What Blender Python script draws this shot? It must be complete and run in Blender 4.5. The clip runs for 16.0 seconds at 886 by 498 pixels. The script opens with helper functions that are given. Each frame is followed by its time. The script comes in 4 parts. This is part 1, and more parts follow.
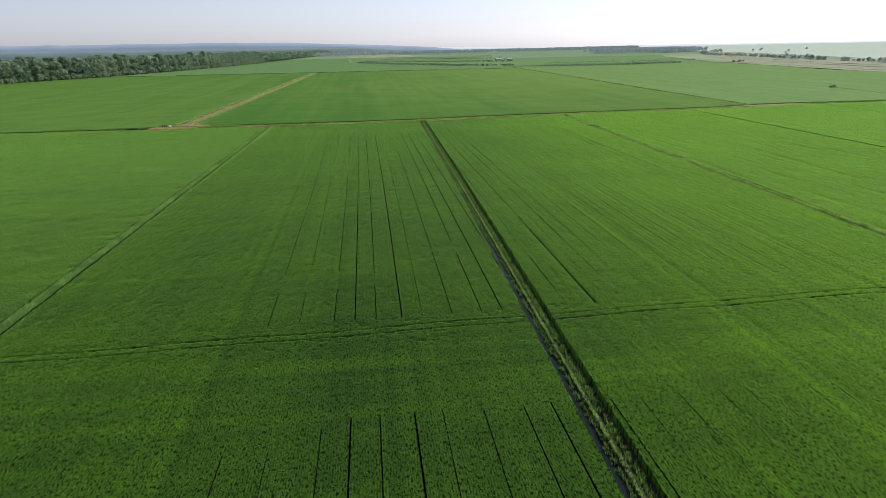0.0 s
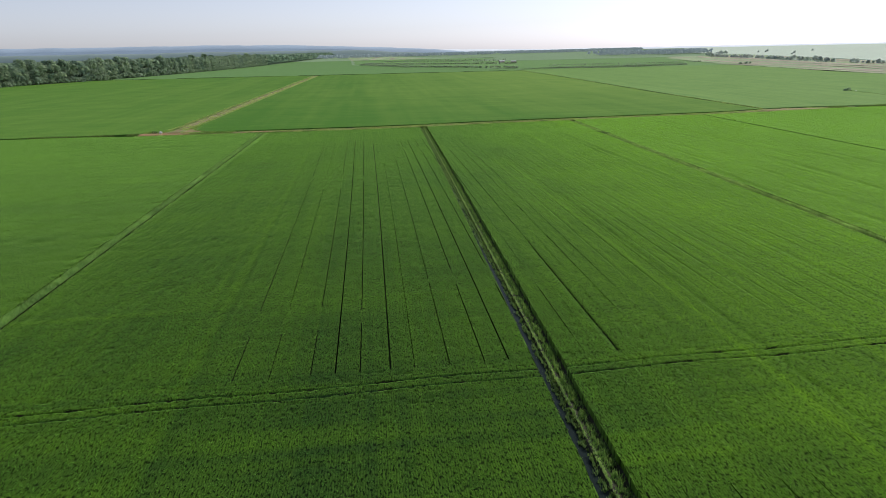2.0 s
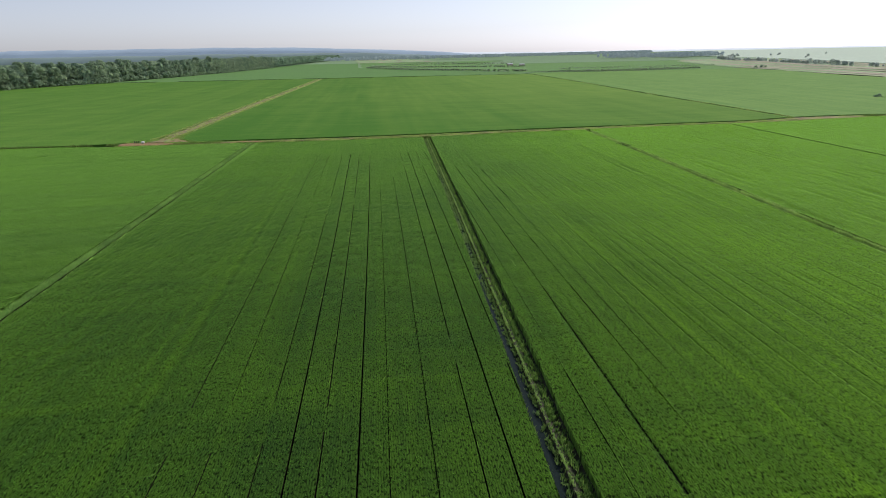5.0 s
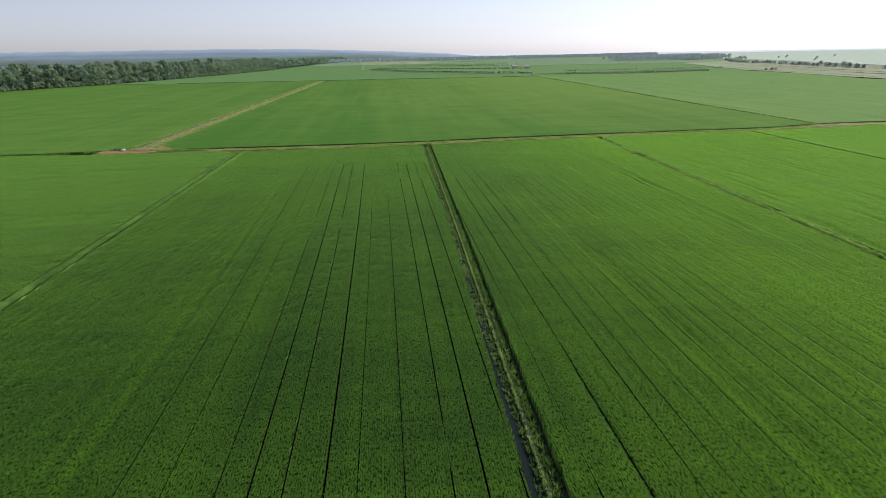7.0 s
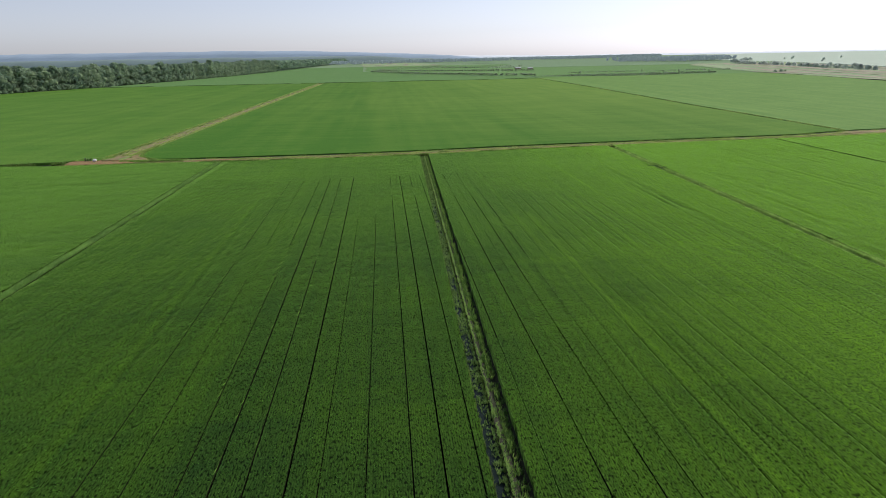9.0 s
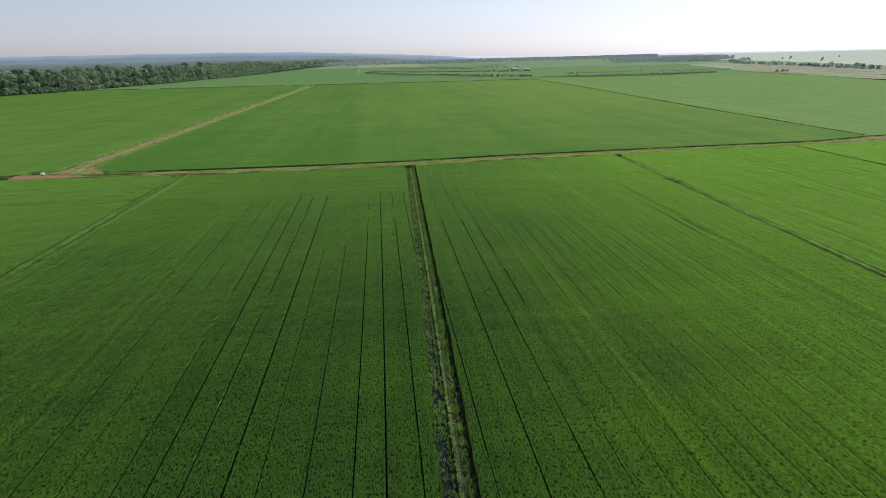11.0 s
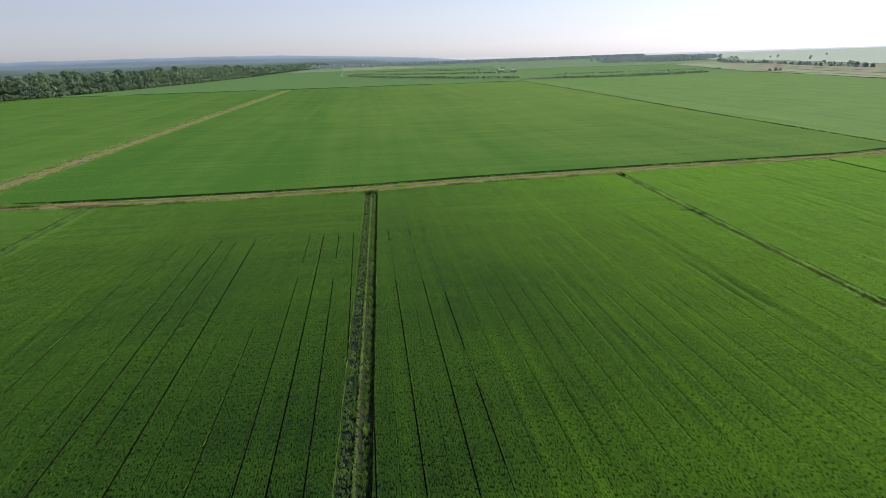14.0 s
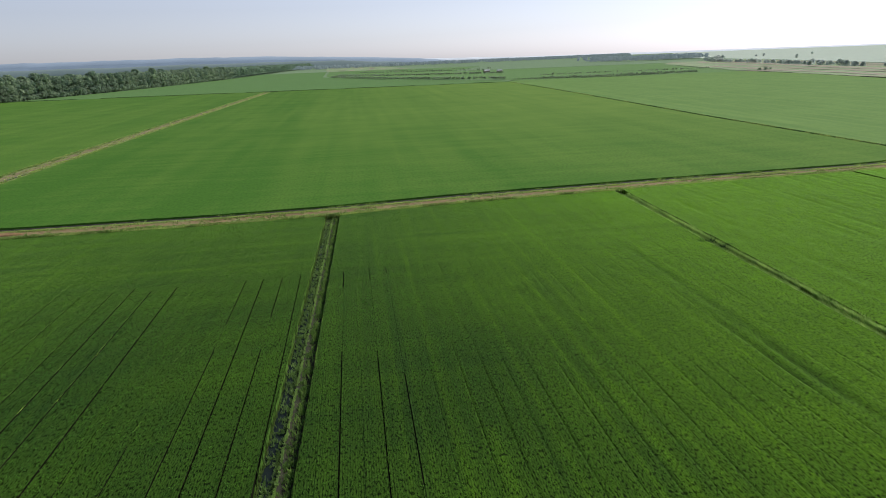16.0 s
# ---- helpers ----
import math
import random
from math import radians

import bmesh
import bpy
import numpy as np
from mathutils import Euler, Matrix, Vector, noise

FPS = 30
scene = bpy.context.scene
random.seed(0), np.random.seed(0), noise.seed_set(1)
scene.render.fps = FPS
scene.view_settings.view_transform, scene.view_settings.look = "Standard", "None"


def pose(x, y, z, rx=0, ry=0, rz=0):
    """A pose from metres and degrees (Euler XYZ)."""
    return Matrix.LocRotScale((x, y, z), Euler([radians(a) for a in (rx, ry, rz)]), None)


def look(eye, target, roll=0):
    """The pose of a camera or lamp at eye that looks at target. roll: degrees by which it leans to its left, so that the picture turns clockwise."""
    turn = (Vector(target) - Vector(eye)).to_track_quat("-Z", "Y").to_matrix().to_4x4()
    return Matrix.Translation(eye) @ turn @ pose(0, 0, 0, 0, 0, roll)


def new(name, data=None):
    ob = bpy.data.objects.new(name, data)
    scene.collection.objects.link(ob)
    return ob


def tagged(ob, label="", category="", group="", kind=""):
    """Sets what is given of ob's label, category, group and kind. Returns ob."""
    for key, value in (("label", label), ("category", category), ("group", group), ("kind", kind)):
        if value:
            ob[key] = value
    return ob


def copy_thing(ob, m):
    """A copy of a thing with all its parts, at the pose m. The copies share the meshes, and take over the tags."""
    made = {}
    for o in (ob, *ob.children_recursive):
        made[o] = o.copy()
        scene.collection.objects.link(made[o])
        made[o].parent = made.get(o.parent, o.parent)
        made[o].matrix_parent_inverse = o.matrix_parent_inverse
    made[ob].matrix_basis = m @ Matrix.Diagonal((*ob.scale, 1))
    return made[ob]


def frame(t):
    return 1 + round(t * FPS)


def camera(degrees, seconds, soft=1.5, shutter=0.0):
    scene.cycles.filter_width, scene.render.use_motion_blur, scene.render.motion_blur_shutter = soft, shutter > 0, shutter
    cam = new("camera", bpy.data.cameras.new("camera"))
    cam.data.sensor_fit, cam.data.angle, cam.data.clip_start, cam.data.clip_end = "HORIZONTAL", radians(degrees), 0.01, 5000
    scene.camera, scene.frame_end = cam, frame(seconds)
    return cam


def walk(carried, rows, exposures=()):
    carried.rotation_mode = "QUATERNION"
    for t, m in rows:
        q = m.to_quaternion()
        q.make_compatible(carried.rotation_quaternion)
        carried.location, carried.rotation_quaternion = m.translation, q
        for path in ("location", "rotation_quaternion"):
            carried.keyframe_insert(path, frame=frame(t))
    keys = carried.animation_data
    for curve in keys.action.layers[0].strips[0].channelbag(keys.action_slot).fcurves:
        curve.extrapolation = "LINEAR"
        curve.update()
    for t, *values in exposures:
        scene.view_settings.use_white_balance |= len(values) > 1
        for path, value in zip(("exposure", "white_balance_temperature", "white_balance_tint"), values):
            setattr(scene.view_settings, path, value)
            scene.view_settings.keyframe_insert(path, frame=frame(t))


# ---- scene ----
cam = camera(72.4, 16.0, soft=0.8)
METRES, EYE, TURN = 125.6, 26.2, -5.7
ROWS = [
    (0.0, 0.0, 0.0, 0.0, -0.36, -18.44, 1.08),
    (0.5, 0.0013, 0.0186, 0.0002, -0.28, -18.39, 1.1),
    (1.0, 0.0027, 0.0382, 0.0005, -0.21, -18.34, 1.11),
    (1.5, 0.0041, 0.0586, 0.001, -0.13, -18.3, 1.14),
    (2.0, 0.0056, 0.0799, 0.0015, -0.05, -18.25, 1.16),
    (2.5, 0.0068, 0.102, 0.002, 0.02, -18.21, 1.18),
    (3.0, 0.0079, 0.1248, 0.0025, 0.14, -18.15, 1.18),
    (3.5, 0.0093, 0.1483, 0.003, 0.28, -18.13, 1.19),
    (4.0, 0.0105, 0.1726, 0.0035, 0.4, -18.09, 1.16),
    (6.5, 0.018, 0.3077, 0.0042, 1.01, -17.91, 1.03),
    (7.0, 0.0192, 0.3378, 0.0043, 1.08, -17.86, 1.02),
    (7.5, 0.0209, 0.3691, 0.0046, 1.2, -17.83, 1.04),
    (8.0, 0.0226, 0.4013, 0.0046, 1.28, -17.8, 1.05),
    (8.5, 0.0243, 0.4319, 0.0047, 1.31, -17.77, 1.06),
    (9.0, 0.0263, 0.4657, 0.0045, 1.33, -17.71, 1.07),
    (11.5, 0.0445, 0.6491, 0.0029, 0.83, -17.64, 1.34),
    (12.0, 0.0493, 0.6873, 0.0028, 0.65, -17.63, 1.43),
    (12.5, 0.055, 0.7257, 0.0025, 0.51, -17.59, 1.53),
    (13.0, 0.0605, 0.764, 0.0026, 0.3, -17.57, 1.62),
    (13.5, 0.0662, 0.8025, 0.0027, 0.06, -17.55, 1.72),
    (14.0, 0.0717, 0.841, 0.0027, -0.17, -17.52, 1.78),
    (14.5, 0.0773, 0.8795, 0.0026, -0.43, -17.5, 1.86),
    (15.0, 0.0827, 0.918, 0.0031, -0.78, -17.52, 1.93),
    (15.5, 0.0885, 0.9566, 0.0032, -1.1, -17.54, 2.01),
    (16.0, 0.0939, 0.9948, 0.0032, -1.38, -17.54, 2.02),
]
walk(cam, [(t, pose(0, 0, EYE, 0, 0, TURN) @ pose(METRES * x, METRES * y, METRES * z, 90 + pitch, roll, yaw)) for t, x, y, z, yaw, pitch, roll in ROWS],
     exposures=[(0.0, 0.02), (4.0, 0.01), (8.0, -0.02), (12.0, -0.08), (16.0, -0.14)])

# ---- light ----
SUN_AZ, SUN_EL = 52.0, 40.0      # degrees clockwise from +y, degrees above the horizon
world = bpy.data.worlds.new("sky")
scene.world = world
world.use_nodes = True
wn, wl = world.node_tree.nodes, world.node_tree.links
sky = wn.new("ShaderNodeTexSky")
sky.sky_type, sky.sun_disc = "NISHITA", False
sky.sun_elevation, sky.sun_rotation = radians(SUN_EL), radians(SUN_AZ)
sky.air_density, sky.dust_density, sky.ozone_density, sky.altitude = 1.0, 0.7, 1.5, 0.0
calm = wn.new("ShaderNodeHueSaturation")        # thin summer haze greys the blue
calm.inputs["Saturation"].default_value = 0.4
wl.new(sky.outputs[0], calm.inputs["Color"])
tint = wn.new("ShaderNodeMix")
tint.data_type, tint.blend_type = "RGBA", "MULTIPLY"
tint.inputs[0].default_value, tint.inputs[7].default_value = 1.0, (0.93, 0.96, 1.14, 1)
wl.new(calm.outputs[0], tint.inputs[6])
wl.new(tint.outputs[2], wn["Background"].inputs[0])
wn["Background"].inputs[1].default_value = 0.12
sun = new("sun", bpy.data.lights.new("sun", "SUN"))
sun.data.energy, sun.data.angle, sun.data.color = 4.0, radians(0.6), (1.0, 0.94, 0.84)
a, e = radians(SUN_AZ), radians(SUN_EL)
sun.matrix_world = look((0, 0, 0), (-math.sin(a) * math.cos(e), -math.cos(a) * math.cos(e), -math.sin(e)))

# ---- materials ----
def material(name, rough=0.8):
    m = bpy.data.materials.new(name)
    m.use_nodes = True
    b = m.node_tree.nodes["Principled BSDF"]
    b.inputs["Roughness"].default_value = rough
    b.inputs["Specular IOR Level"].default_value = 0.25
    return m, m.node_tree.nodes, m.node_tree.links, b


def noise_node(nodes, links, size, detail=4.0, stretch=(1, 1, 1)):
    """Noise over world-size metres: size is the width of a blotch."""
    tc, mp = nodes.new("ShaderNodeTexCoord"), nodes.new("ShaderNodeMapping")
    mp.inputs["Scale"].default_value = [s / size for s in stretch]
    links.new(tc.outputs["Object"], mp.inputs["Vector"])
    n = nodes.new("ShaderNodeTexNoise")
    n.inputs["Scale"].default_value, n.inputs["Detail"].default_value = 1.0, detail
    links.new(mp.outputs[0], n.inputs["Vector"])
    return n.outputs["Fac"]


def ramp(nodes, links, fac, stops):
    r = nodes.new("ShaderNodeValToRGB")
    el = r.color_ramp.elements
    while len(el) < len(stops):
        el.new(0.5)
    for p, (at, col) in zip(el, stops):
        p.position, p.color = at, (*col, 1)
    links.new(fac, r.inputs[0])
    return r.outputs[0]


def mixed(nodes, links, kind, fac, a, b):
    x = nodes.new("ShaderNodeMix")
    x.data_type, x.blend_type = "RGBA", kind
    for sock, v in ((x.inputs[0], fac), (x.inputs[6], a), (x.inputs[7], b)):
        if isinstance(v, (int, float)):
            sock.default_value = v
        elif isinstance(v, tuple):
            sock.default_value = (*v, 1)
        else:
            links.new(v, sock)
    return x.outputs[2]


def bumped(nodes, links, b, fac, strength, depth):
    n = nodes.new("ShaderNodeBump")
    n.inputs["Strength"].default_value, n.inputs["Distance"].default_value = strength, depth
    links.new(fac, n.inputs["Height"])
    links.new(n.outputs[0], b.inputs["Normal"])


def leafy(nodes, links, b, colour, share):
    """Lets part of the light through the leaves."""
    t, mx = nodes.new("ShaderNodeBsdfTranslucent"), nodes.new("ShaderNodeMixShader")
    links.new(colour, t.inputs[0])
    mx.inputs[0].default_value = share
    links.new(b.outputs[0], mx.inputs[1])
    links.new(t.outputs[0], mx.inputs[2])
    links.new(mx.outputs[0], nodes["Material Output"].inputs[0])


def crop_material(name, stops, sheen, blade, low, rows=0.0, through_leaf=0.15):
    """Standing cereal: a tone on the mesh picks the green, noise paints shade into the gaps between plants, drilled
    rows stripe it.
    """
    m, n, l, b = material(name, 0.9)
    b.inputs["Specular IOR Level"].default_value = 0.04
    at = n.new("ShaderNodeAttribute")
    at.attribute_name = "vigour_and_light"
    big = noise_node(n, l, 22.0, 3.0)
    add = n.new("ShaderNodeMath")
    add.operation = "MULTIPLY_ADD"
    l.new(big, add.inputs[0])
    add.inputs[1].default_value = 0.13
    l.new(at.outputs["Fac"], add.inputs[2])
    base = ramp(n, l, add.outputs[0], stops)
    # Places along the drill: metres across its passes and metres along them.
    tc, sep, com, row_at = (n.new("ShaderNode" + k) for k in ("TexCoord", "SeparateXYZ", "CombineXYZ", "Attribute"))
    row_at.attribute_name = "drill"
    l.new(tc.outputs["Object"], sep.inputs[0])
    l.new(row_at.outputs["Fac"], com.inputs[0])
    l.new(sep.outputs[1], com.inputs[1])
    place = com.outputs[0] if rows else tc.outputs["Object"]
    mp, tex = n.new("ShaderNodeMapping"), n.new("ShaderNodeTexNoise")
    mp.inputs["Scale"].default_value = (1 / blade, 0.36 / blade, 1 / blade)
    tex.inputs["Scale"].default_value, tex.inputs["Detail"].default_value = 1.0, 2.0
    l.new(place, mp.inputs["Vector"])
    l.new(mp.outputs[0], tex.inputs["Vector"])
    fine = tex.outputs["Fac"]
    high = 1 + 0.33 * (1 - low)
    # Dark specks painted for the shade between plants.
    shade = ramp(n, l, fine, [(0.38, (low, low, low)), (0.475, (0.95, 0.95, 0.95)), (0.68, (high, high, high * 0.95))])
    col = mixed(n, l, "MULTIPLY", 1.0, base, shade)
    if rows:
        w = n.new("ShaderNodeTexWave")
        w.wave_type, w.bands_direction, w.wave_profile = "BANDS", "X", "SIN"
        w.inputs["Scale"].default_value, w.inputs["Distortion"].default_value, w.inputs["Detail"].default_value = 0.314 / rows, 1.0, 1.0
        w.inputs["Detail Scale"].default_value = 0.6
        l.new(place, w.inputs["Vector"])
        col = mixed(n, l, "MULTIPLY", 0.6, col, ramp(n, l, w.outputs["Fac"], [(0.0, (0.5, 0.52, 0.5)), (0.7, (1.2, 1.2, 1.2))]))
    l.new(col, b.inputs["Base Color"])
    if sheen:
        k = n.new("ShaderNodeMath")
        k.operation, k.inputs[1].default_value = "MULTIPLY", sheen
        l.new(shade, k.inputs[0])
        l.new(k.outputs[0], b.inputs["Sheen Weight"])
    b.inputs["Sheen Roughness"].default_value = 0.3
    b.inputs["Sheen Tint"].default_value = (0.54, 1.0, 0.17, 1)
    bumped(n, l, b, fine, 0.35 if rows else 0.04, blade * 0.4)
    leafy(n, l, b, col, through_leaf)
    return m


def blade_material(name, low, high, sheen=0.1, share=0.5, each=False):
    m, n, l, b = material(name, 0.6)
    g = n.new("ShaderNodeNewGeometry")
    col = ramp(n, l, g.outputs["Random Per Island"], [(0.0, low), (1.0, high)])
    patch = ramp(n, l, noise_node(n, l, 3.0), [(0.35, (0.7, 0.72, 0.7)), (0.7, (1.15, 1.12, 1.05))])
    col = mixed(n, l, "MULTIPLY", 1.0, col, patch)
    if each:
        own = n.new("ShaderNodeObjectInfo")
        col = mixed(n, l, "MULTIPLY", 1.0, col, ramp(n, l, own.outputs["Random"], [(0.0, (0.72, 0.80, 0.80)), (0.5, (1.0, 1.0, 0.95)), (1.0, (1.16, 1.12, 1.0))]))
    l.new(col, b.inputs["Base Color"])
    b.inputs["Sheen Weight"].default_value = sheen
    b.inputs["Specular IOR Level"].default_value = 0.15
    leafy(n, l, b, col, share)
    return m


def soil_material(name, stops, size, grain, relief, drawn=(1, 1, 1)):
    m, n, l, b = material(name, 0.95)
    wide, fine = noise_node(n, l, size, 5.0, drawn), noise_node(n, l, grain, 4.0)
    col = mixed(n, l, "MULTIPLY", 1.0, ramp(n, l, wide, stops), ramp(n, l, fine, [(0.25, (0.6, 0.6, 0.6)), (0.75, (1.3, 1.28, 1.25))]))
    l.new(col, b.inputs["Base Color"])
    bumped(n, l, b, fine, 0.7, relief)
    return m


def plain_material(name, colour, rough=0.6, vary=0.25, size=0.4):
    m, n, l, b = material(name, rough)
    lo, hi = tuple(c * (1 - vary) for c in colour), tuple(min(1, c * (1 + vary)) for c in colour)
    l.new(ramp(n, l, noise_node(n, l, size), [(0.3, lo), (0.7, hi)]), b.inputs["Base Color"])
    return m


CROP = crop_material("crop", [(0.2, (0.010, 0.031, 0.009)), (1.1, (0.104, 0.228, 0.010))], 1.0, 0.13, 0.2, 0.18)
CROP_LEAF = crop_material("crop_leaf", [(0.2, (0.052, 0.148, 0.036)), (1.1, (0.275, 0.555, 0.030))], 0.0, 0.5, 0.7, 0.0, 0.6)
# From here on, distance haze is mixed into the greens, most in the last.
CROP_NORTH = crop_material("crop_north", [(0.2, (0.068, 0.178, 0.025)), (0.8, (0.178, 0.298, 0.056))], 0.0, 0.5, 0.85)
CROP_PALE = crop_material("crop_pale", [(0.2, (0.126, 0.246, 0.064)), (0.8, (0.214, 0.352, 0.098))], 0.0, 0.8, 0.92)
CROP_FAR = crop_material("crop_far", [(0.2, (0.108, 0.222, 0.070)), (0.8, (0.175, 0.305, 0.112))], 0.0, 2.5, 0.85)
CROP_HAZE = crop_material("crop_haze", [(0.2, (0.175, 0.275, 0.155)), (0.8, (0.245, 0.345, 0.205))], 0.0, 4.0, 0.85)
HAZE_FIELD = crop_material("haze_field", [(0.2, (0.46, 0.55, 0.45)), (0.8, (0.56, 0.65, 0.55))], 0.0, 6.0, 0.9)
STUBBLE = soil_material("bare_field", [(0.36, (0.23, 0.205, 0.15)), (0.42, (0.20, 0.29, 0.14)), (0.57, (0.22, 0.31, 0.15)), (0.64, (0.32, 0.29, 0.21))], 60.0, 4.0, 0.1, (2.0, 0.2, 1))
SOIL = soil_material("soil", [(0.3, (0.024, 0.027, 0.017)), (0.7, (0.050, 0.052, 0.030))], 1.6, 0.12, 0.05)
# Earth so near black that shade is part of its colour.
SHADED_EARTH = soil_material("shaded_earth", [(0.3, (0.007, 0.009, 0.005)), (0.7, (0.017, 0.019, 0.011))], 0.8, 0.1, 0.01)
SHADED_EARTH.node_tree.nodes["Principled BSDF"].inputs["Specular IOR Level"].default_value = 0.0
DIRT = soil_material("road_dirt", [(0.3, (0.170, 0.122, 0.058)), (0.50, (0.240, 0.184, 0.086)), (0.63, (0.17, 0.18, 0.062)), (0.78, (0.30, 0.235, 0.125))], 2.6, 0.3, 0.05)
TRACK = soil_material("track_dirt", [(0.3, (0.130, 0.112, 0.052)), (0.46, (0.250, 0.200, 0.105)), (0.58, (0.155, 0.165, 0.058)), (0.74, (0.36, 0.31, 0.18))], 2.6, 0.3, 0.05)
VERGE = soil_material("grassy_verge", [(0.3, (0.085, 0.16, 0.03)), (0.52, (0.16, 0.23, 0.06)), (0.72, (0.24, 0.26, 0.11))], 1.5, 0.15, 0.06)
CLAY = soil_material("orange_clay", [(0.3, (0.15, 0.095, 0.050)), (0.5, (0.29, 0.170, 0.082)), (0.62, (0.17, 0.160, 0.06)), (0.72, (0.44, 0.255, 0.11))], 1.5, 0.2, 0.08)
WEED = blade_material("weed", (0.09, 0.18, 0.035), (0.24, 0.35, 0.09))
FLECK = blade_material("grey_green_weed", (0.10, 0.21, 0.050), (0.31, 0.47, 0.15))
RIDGE = blade_material("ridge_grass", (0.21, 0.38, 0.09), (0.43, 0.60, 0.19))
REED = blade_material("pale_reed", (0.28, 0.41, 0.09), (0.52, 0.62, 0.21))
REED_GREEN = blade_material("green_reed", (0.16, 0.32, 0.055), (0.37, 0.54, 0.14))
DITCH_REED = blade_material("ditch_reed", (0.055, 0.145, 0.03), (0.21, 0.36, 0.08), 0.1, 0.55)
PALE_REED = blade_material("grey_reed", (0.17, 0.36, 0.08), (0.38, 0.60, 0.17))
LIGHT_GRASS = blade_material("light_grass", (0.23, 0.43, 0.08), (0.46, 0.65, 0.20), 0.1, 0.65)
DARK_WEED = blade_material("dark_weed", (0.025, 0.065, 0.018), (0.07, 0.14, 0.04))
# Distance haze is painted into these leaf colours, palest on the far row.
LEAF = blade_material("tree_leaf", (0.205, 0.305, 0.225), (0.34, 0.45, 0.32), 0.2, 0.6, True)
LEAF_FAR_HAZE = blade_material("far_leaf_haze", (0.62, 0.69, 0.67), (0.78, 0.84, 0.82), 0.3, 0.85)
LEAF_ORCHARD = blade_material("orchard_leaf", (0.30, 0.39, 0.27), (0.45, 0.54, 0.38), 0.2, 0.65)
BARK = plain_material("bark", (0.09, 0.07, 0.05), 0.9)
TANK = plain_material("white_plastic", (0.78, 0.78, 0.76), 0.35, 0.05)
IRON = plain_material("dark_iron", (0.03, 0.03, 0.03), 0.6)
SHEET = plain_material("grey_sheet_metal", (0.55, 0.56, 0.57), 0.4, 0.1)
BRICKWORK = plain_material("weathered_wall", (0.30, 0.22, 0.18), 0.9, 0.2, 1.5)
WATER, _n, _l, _b = material("ditch_water", 0.04)
_b.inputs["Base Color"].default_value = (0.014, 0.022, 0.021, 1)
_b.inputs["Specular IOR Level"].default_value = 0.035
bumped(_n, _l, _b, noise_node(_n, _l, 0.5), 0.05, 0.02)


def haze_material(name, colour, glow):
    """Blue distance, kilometres away: haze painted as base colour and added glow."""
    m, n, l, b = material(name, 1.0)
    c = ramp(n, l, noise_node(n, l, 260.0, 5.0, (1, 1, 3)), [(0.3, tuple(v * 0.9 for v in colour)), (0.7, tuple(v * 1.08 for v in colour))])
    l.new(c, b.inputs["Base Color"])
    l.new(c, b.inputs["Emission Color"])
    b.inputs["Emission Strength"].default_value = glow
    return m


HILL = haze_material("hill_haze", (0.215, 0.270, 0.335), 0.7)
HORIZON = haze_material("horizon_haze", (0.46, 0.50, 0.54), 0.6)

# Far woods: haze painted into the leaves, brightened by added emission.
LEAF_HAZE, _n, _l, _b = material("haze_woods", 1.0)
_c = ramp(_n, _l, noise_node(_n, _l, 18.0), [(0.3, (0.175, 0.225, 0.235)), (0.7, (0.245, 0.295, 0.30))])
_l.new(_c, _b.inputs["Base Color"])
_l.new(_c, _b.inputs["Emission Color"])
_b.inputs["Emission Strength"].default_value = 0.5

# ---- plan ----
U = 1.35                        # metres to one unit of the plan; the crop's ears stand at z = 0
GROUND = -0.8


def road_mid(x):
    return np.interp(x, [-500, -100, -30, -5, 13, 30, 65, 105, 122, 140, 400], [172.2, 173.2, 173.3, 173.6, 174.9, 177.4, 180.2, 182.6, 186.2, 188.2, 189.5])


def road_half(x):
    return np.interp(x, [-400, -75, -63, -30, 100, 118, 132, 150, 400], [0.9, 1.1, 3.0, 2.9, 2.8, 4.2, 4.0, 2.4, 2.0])


def main_ditch(y):
    return np.interp(y, [-80, 22, 60, 100, 172], [9.9, 10.2, 10.62, 10.95, 11.2])


MAIN_W = 1.95


def left_ditch(y):
    return np.interp(y, [-80, 45, 110, 172], [-28.3, -28.75, -29.1, -29.6])


def right_ditch(y):
    return np.interp(y, [-80, 50, 110, 172], [51.2, 51.9, 52.8, 53.9])


def far_right_ditch(y):
    return np.interp(y, [180, 270, 340, 430, 600], [119.3, 120.6, 123.2, 126.5, 130.0])


def lattice(x, y, size, seed):
    """Smooth value noise in 0..1 with blotches of that size in plan units."""
    g = np.random.default_rng(seed).random((256, 256))
    u, v = np.asarray(x) / size + 1000.3, np.asarray(y) / size + 1000.7
    i, j = np.floor(u).astype(int), np.floor(v).astype(int)
    fu, fv = u - i, v - j
    fu, fv = fu * fu * (3 - 2 * fu), fv * fv * (3 - 2 * fv)
    i0, i1, j0, j1 = i % 256, (i + 1) % 256, j % 256, (j + 1) % 256
    return (g[i0, j0] * (1 - fu) + g[i1, j0] * fu) * (1 - fv) + (g[i0, j1] * (1 - fu) + g[i1, j1] * fu) * fv


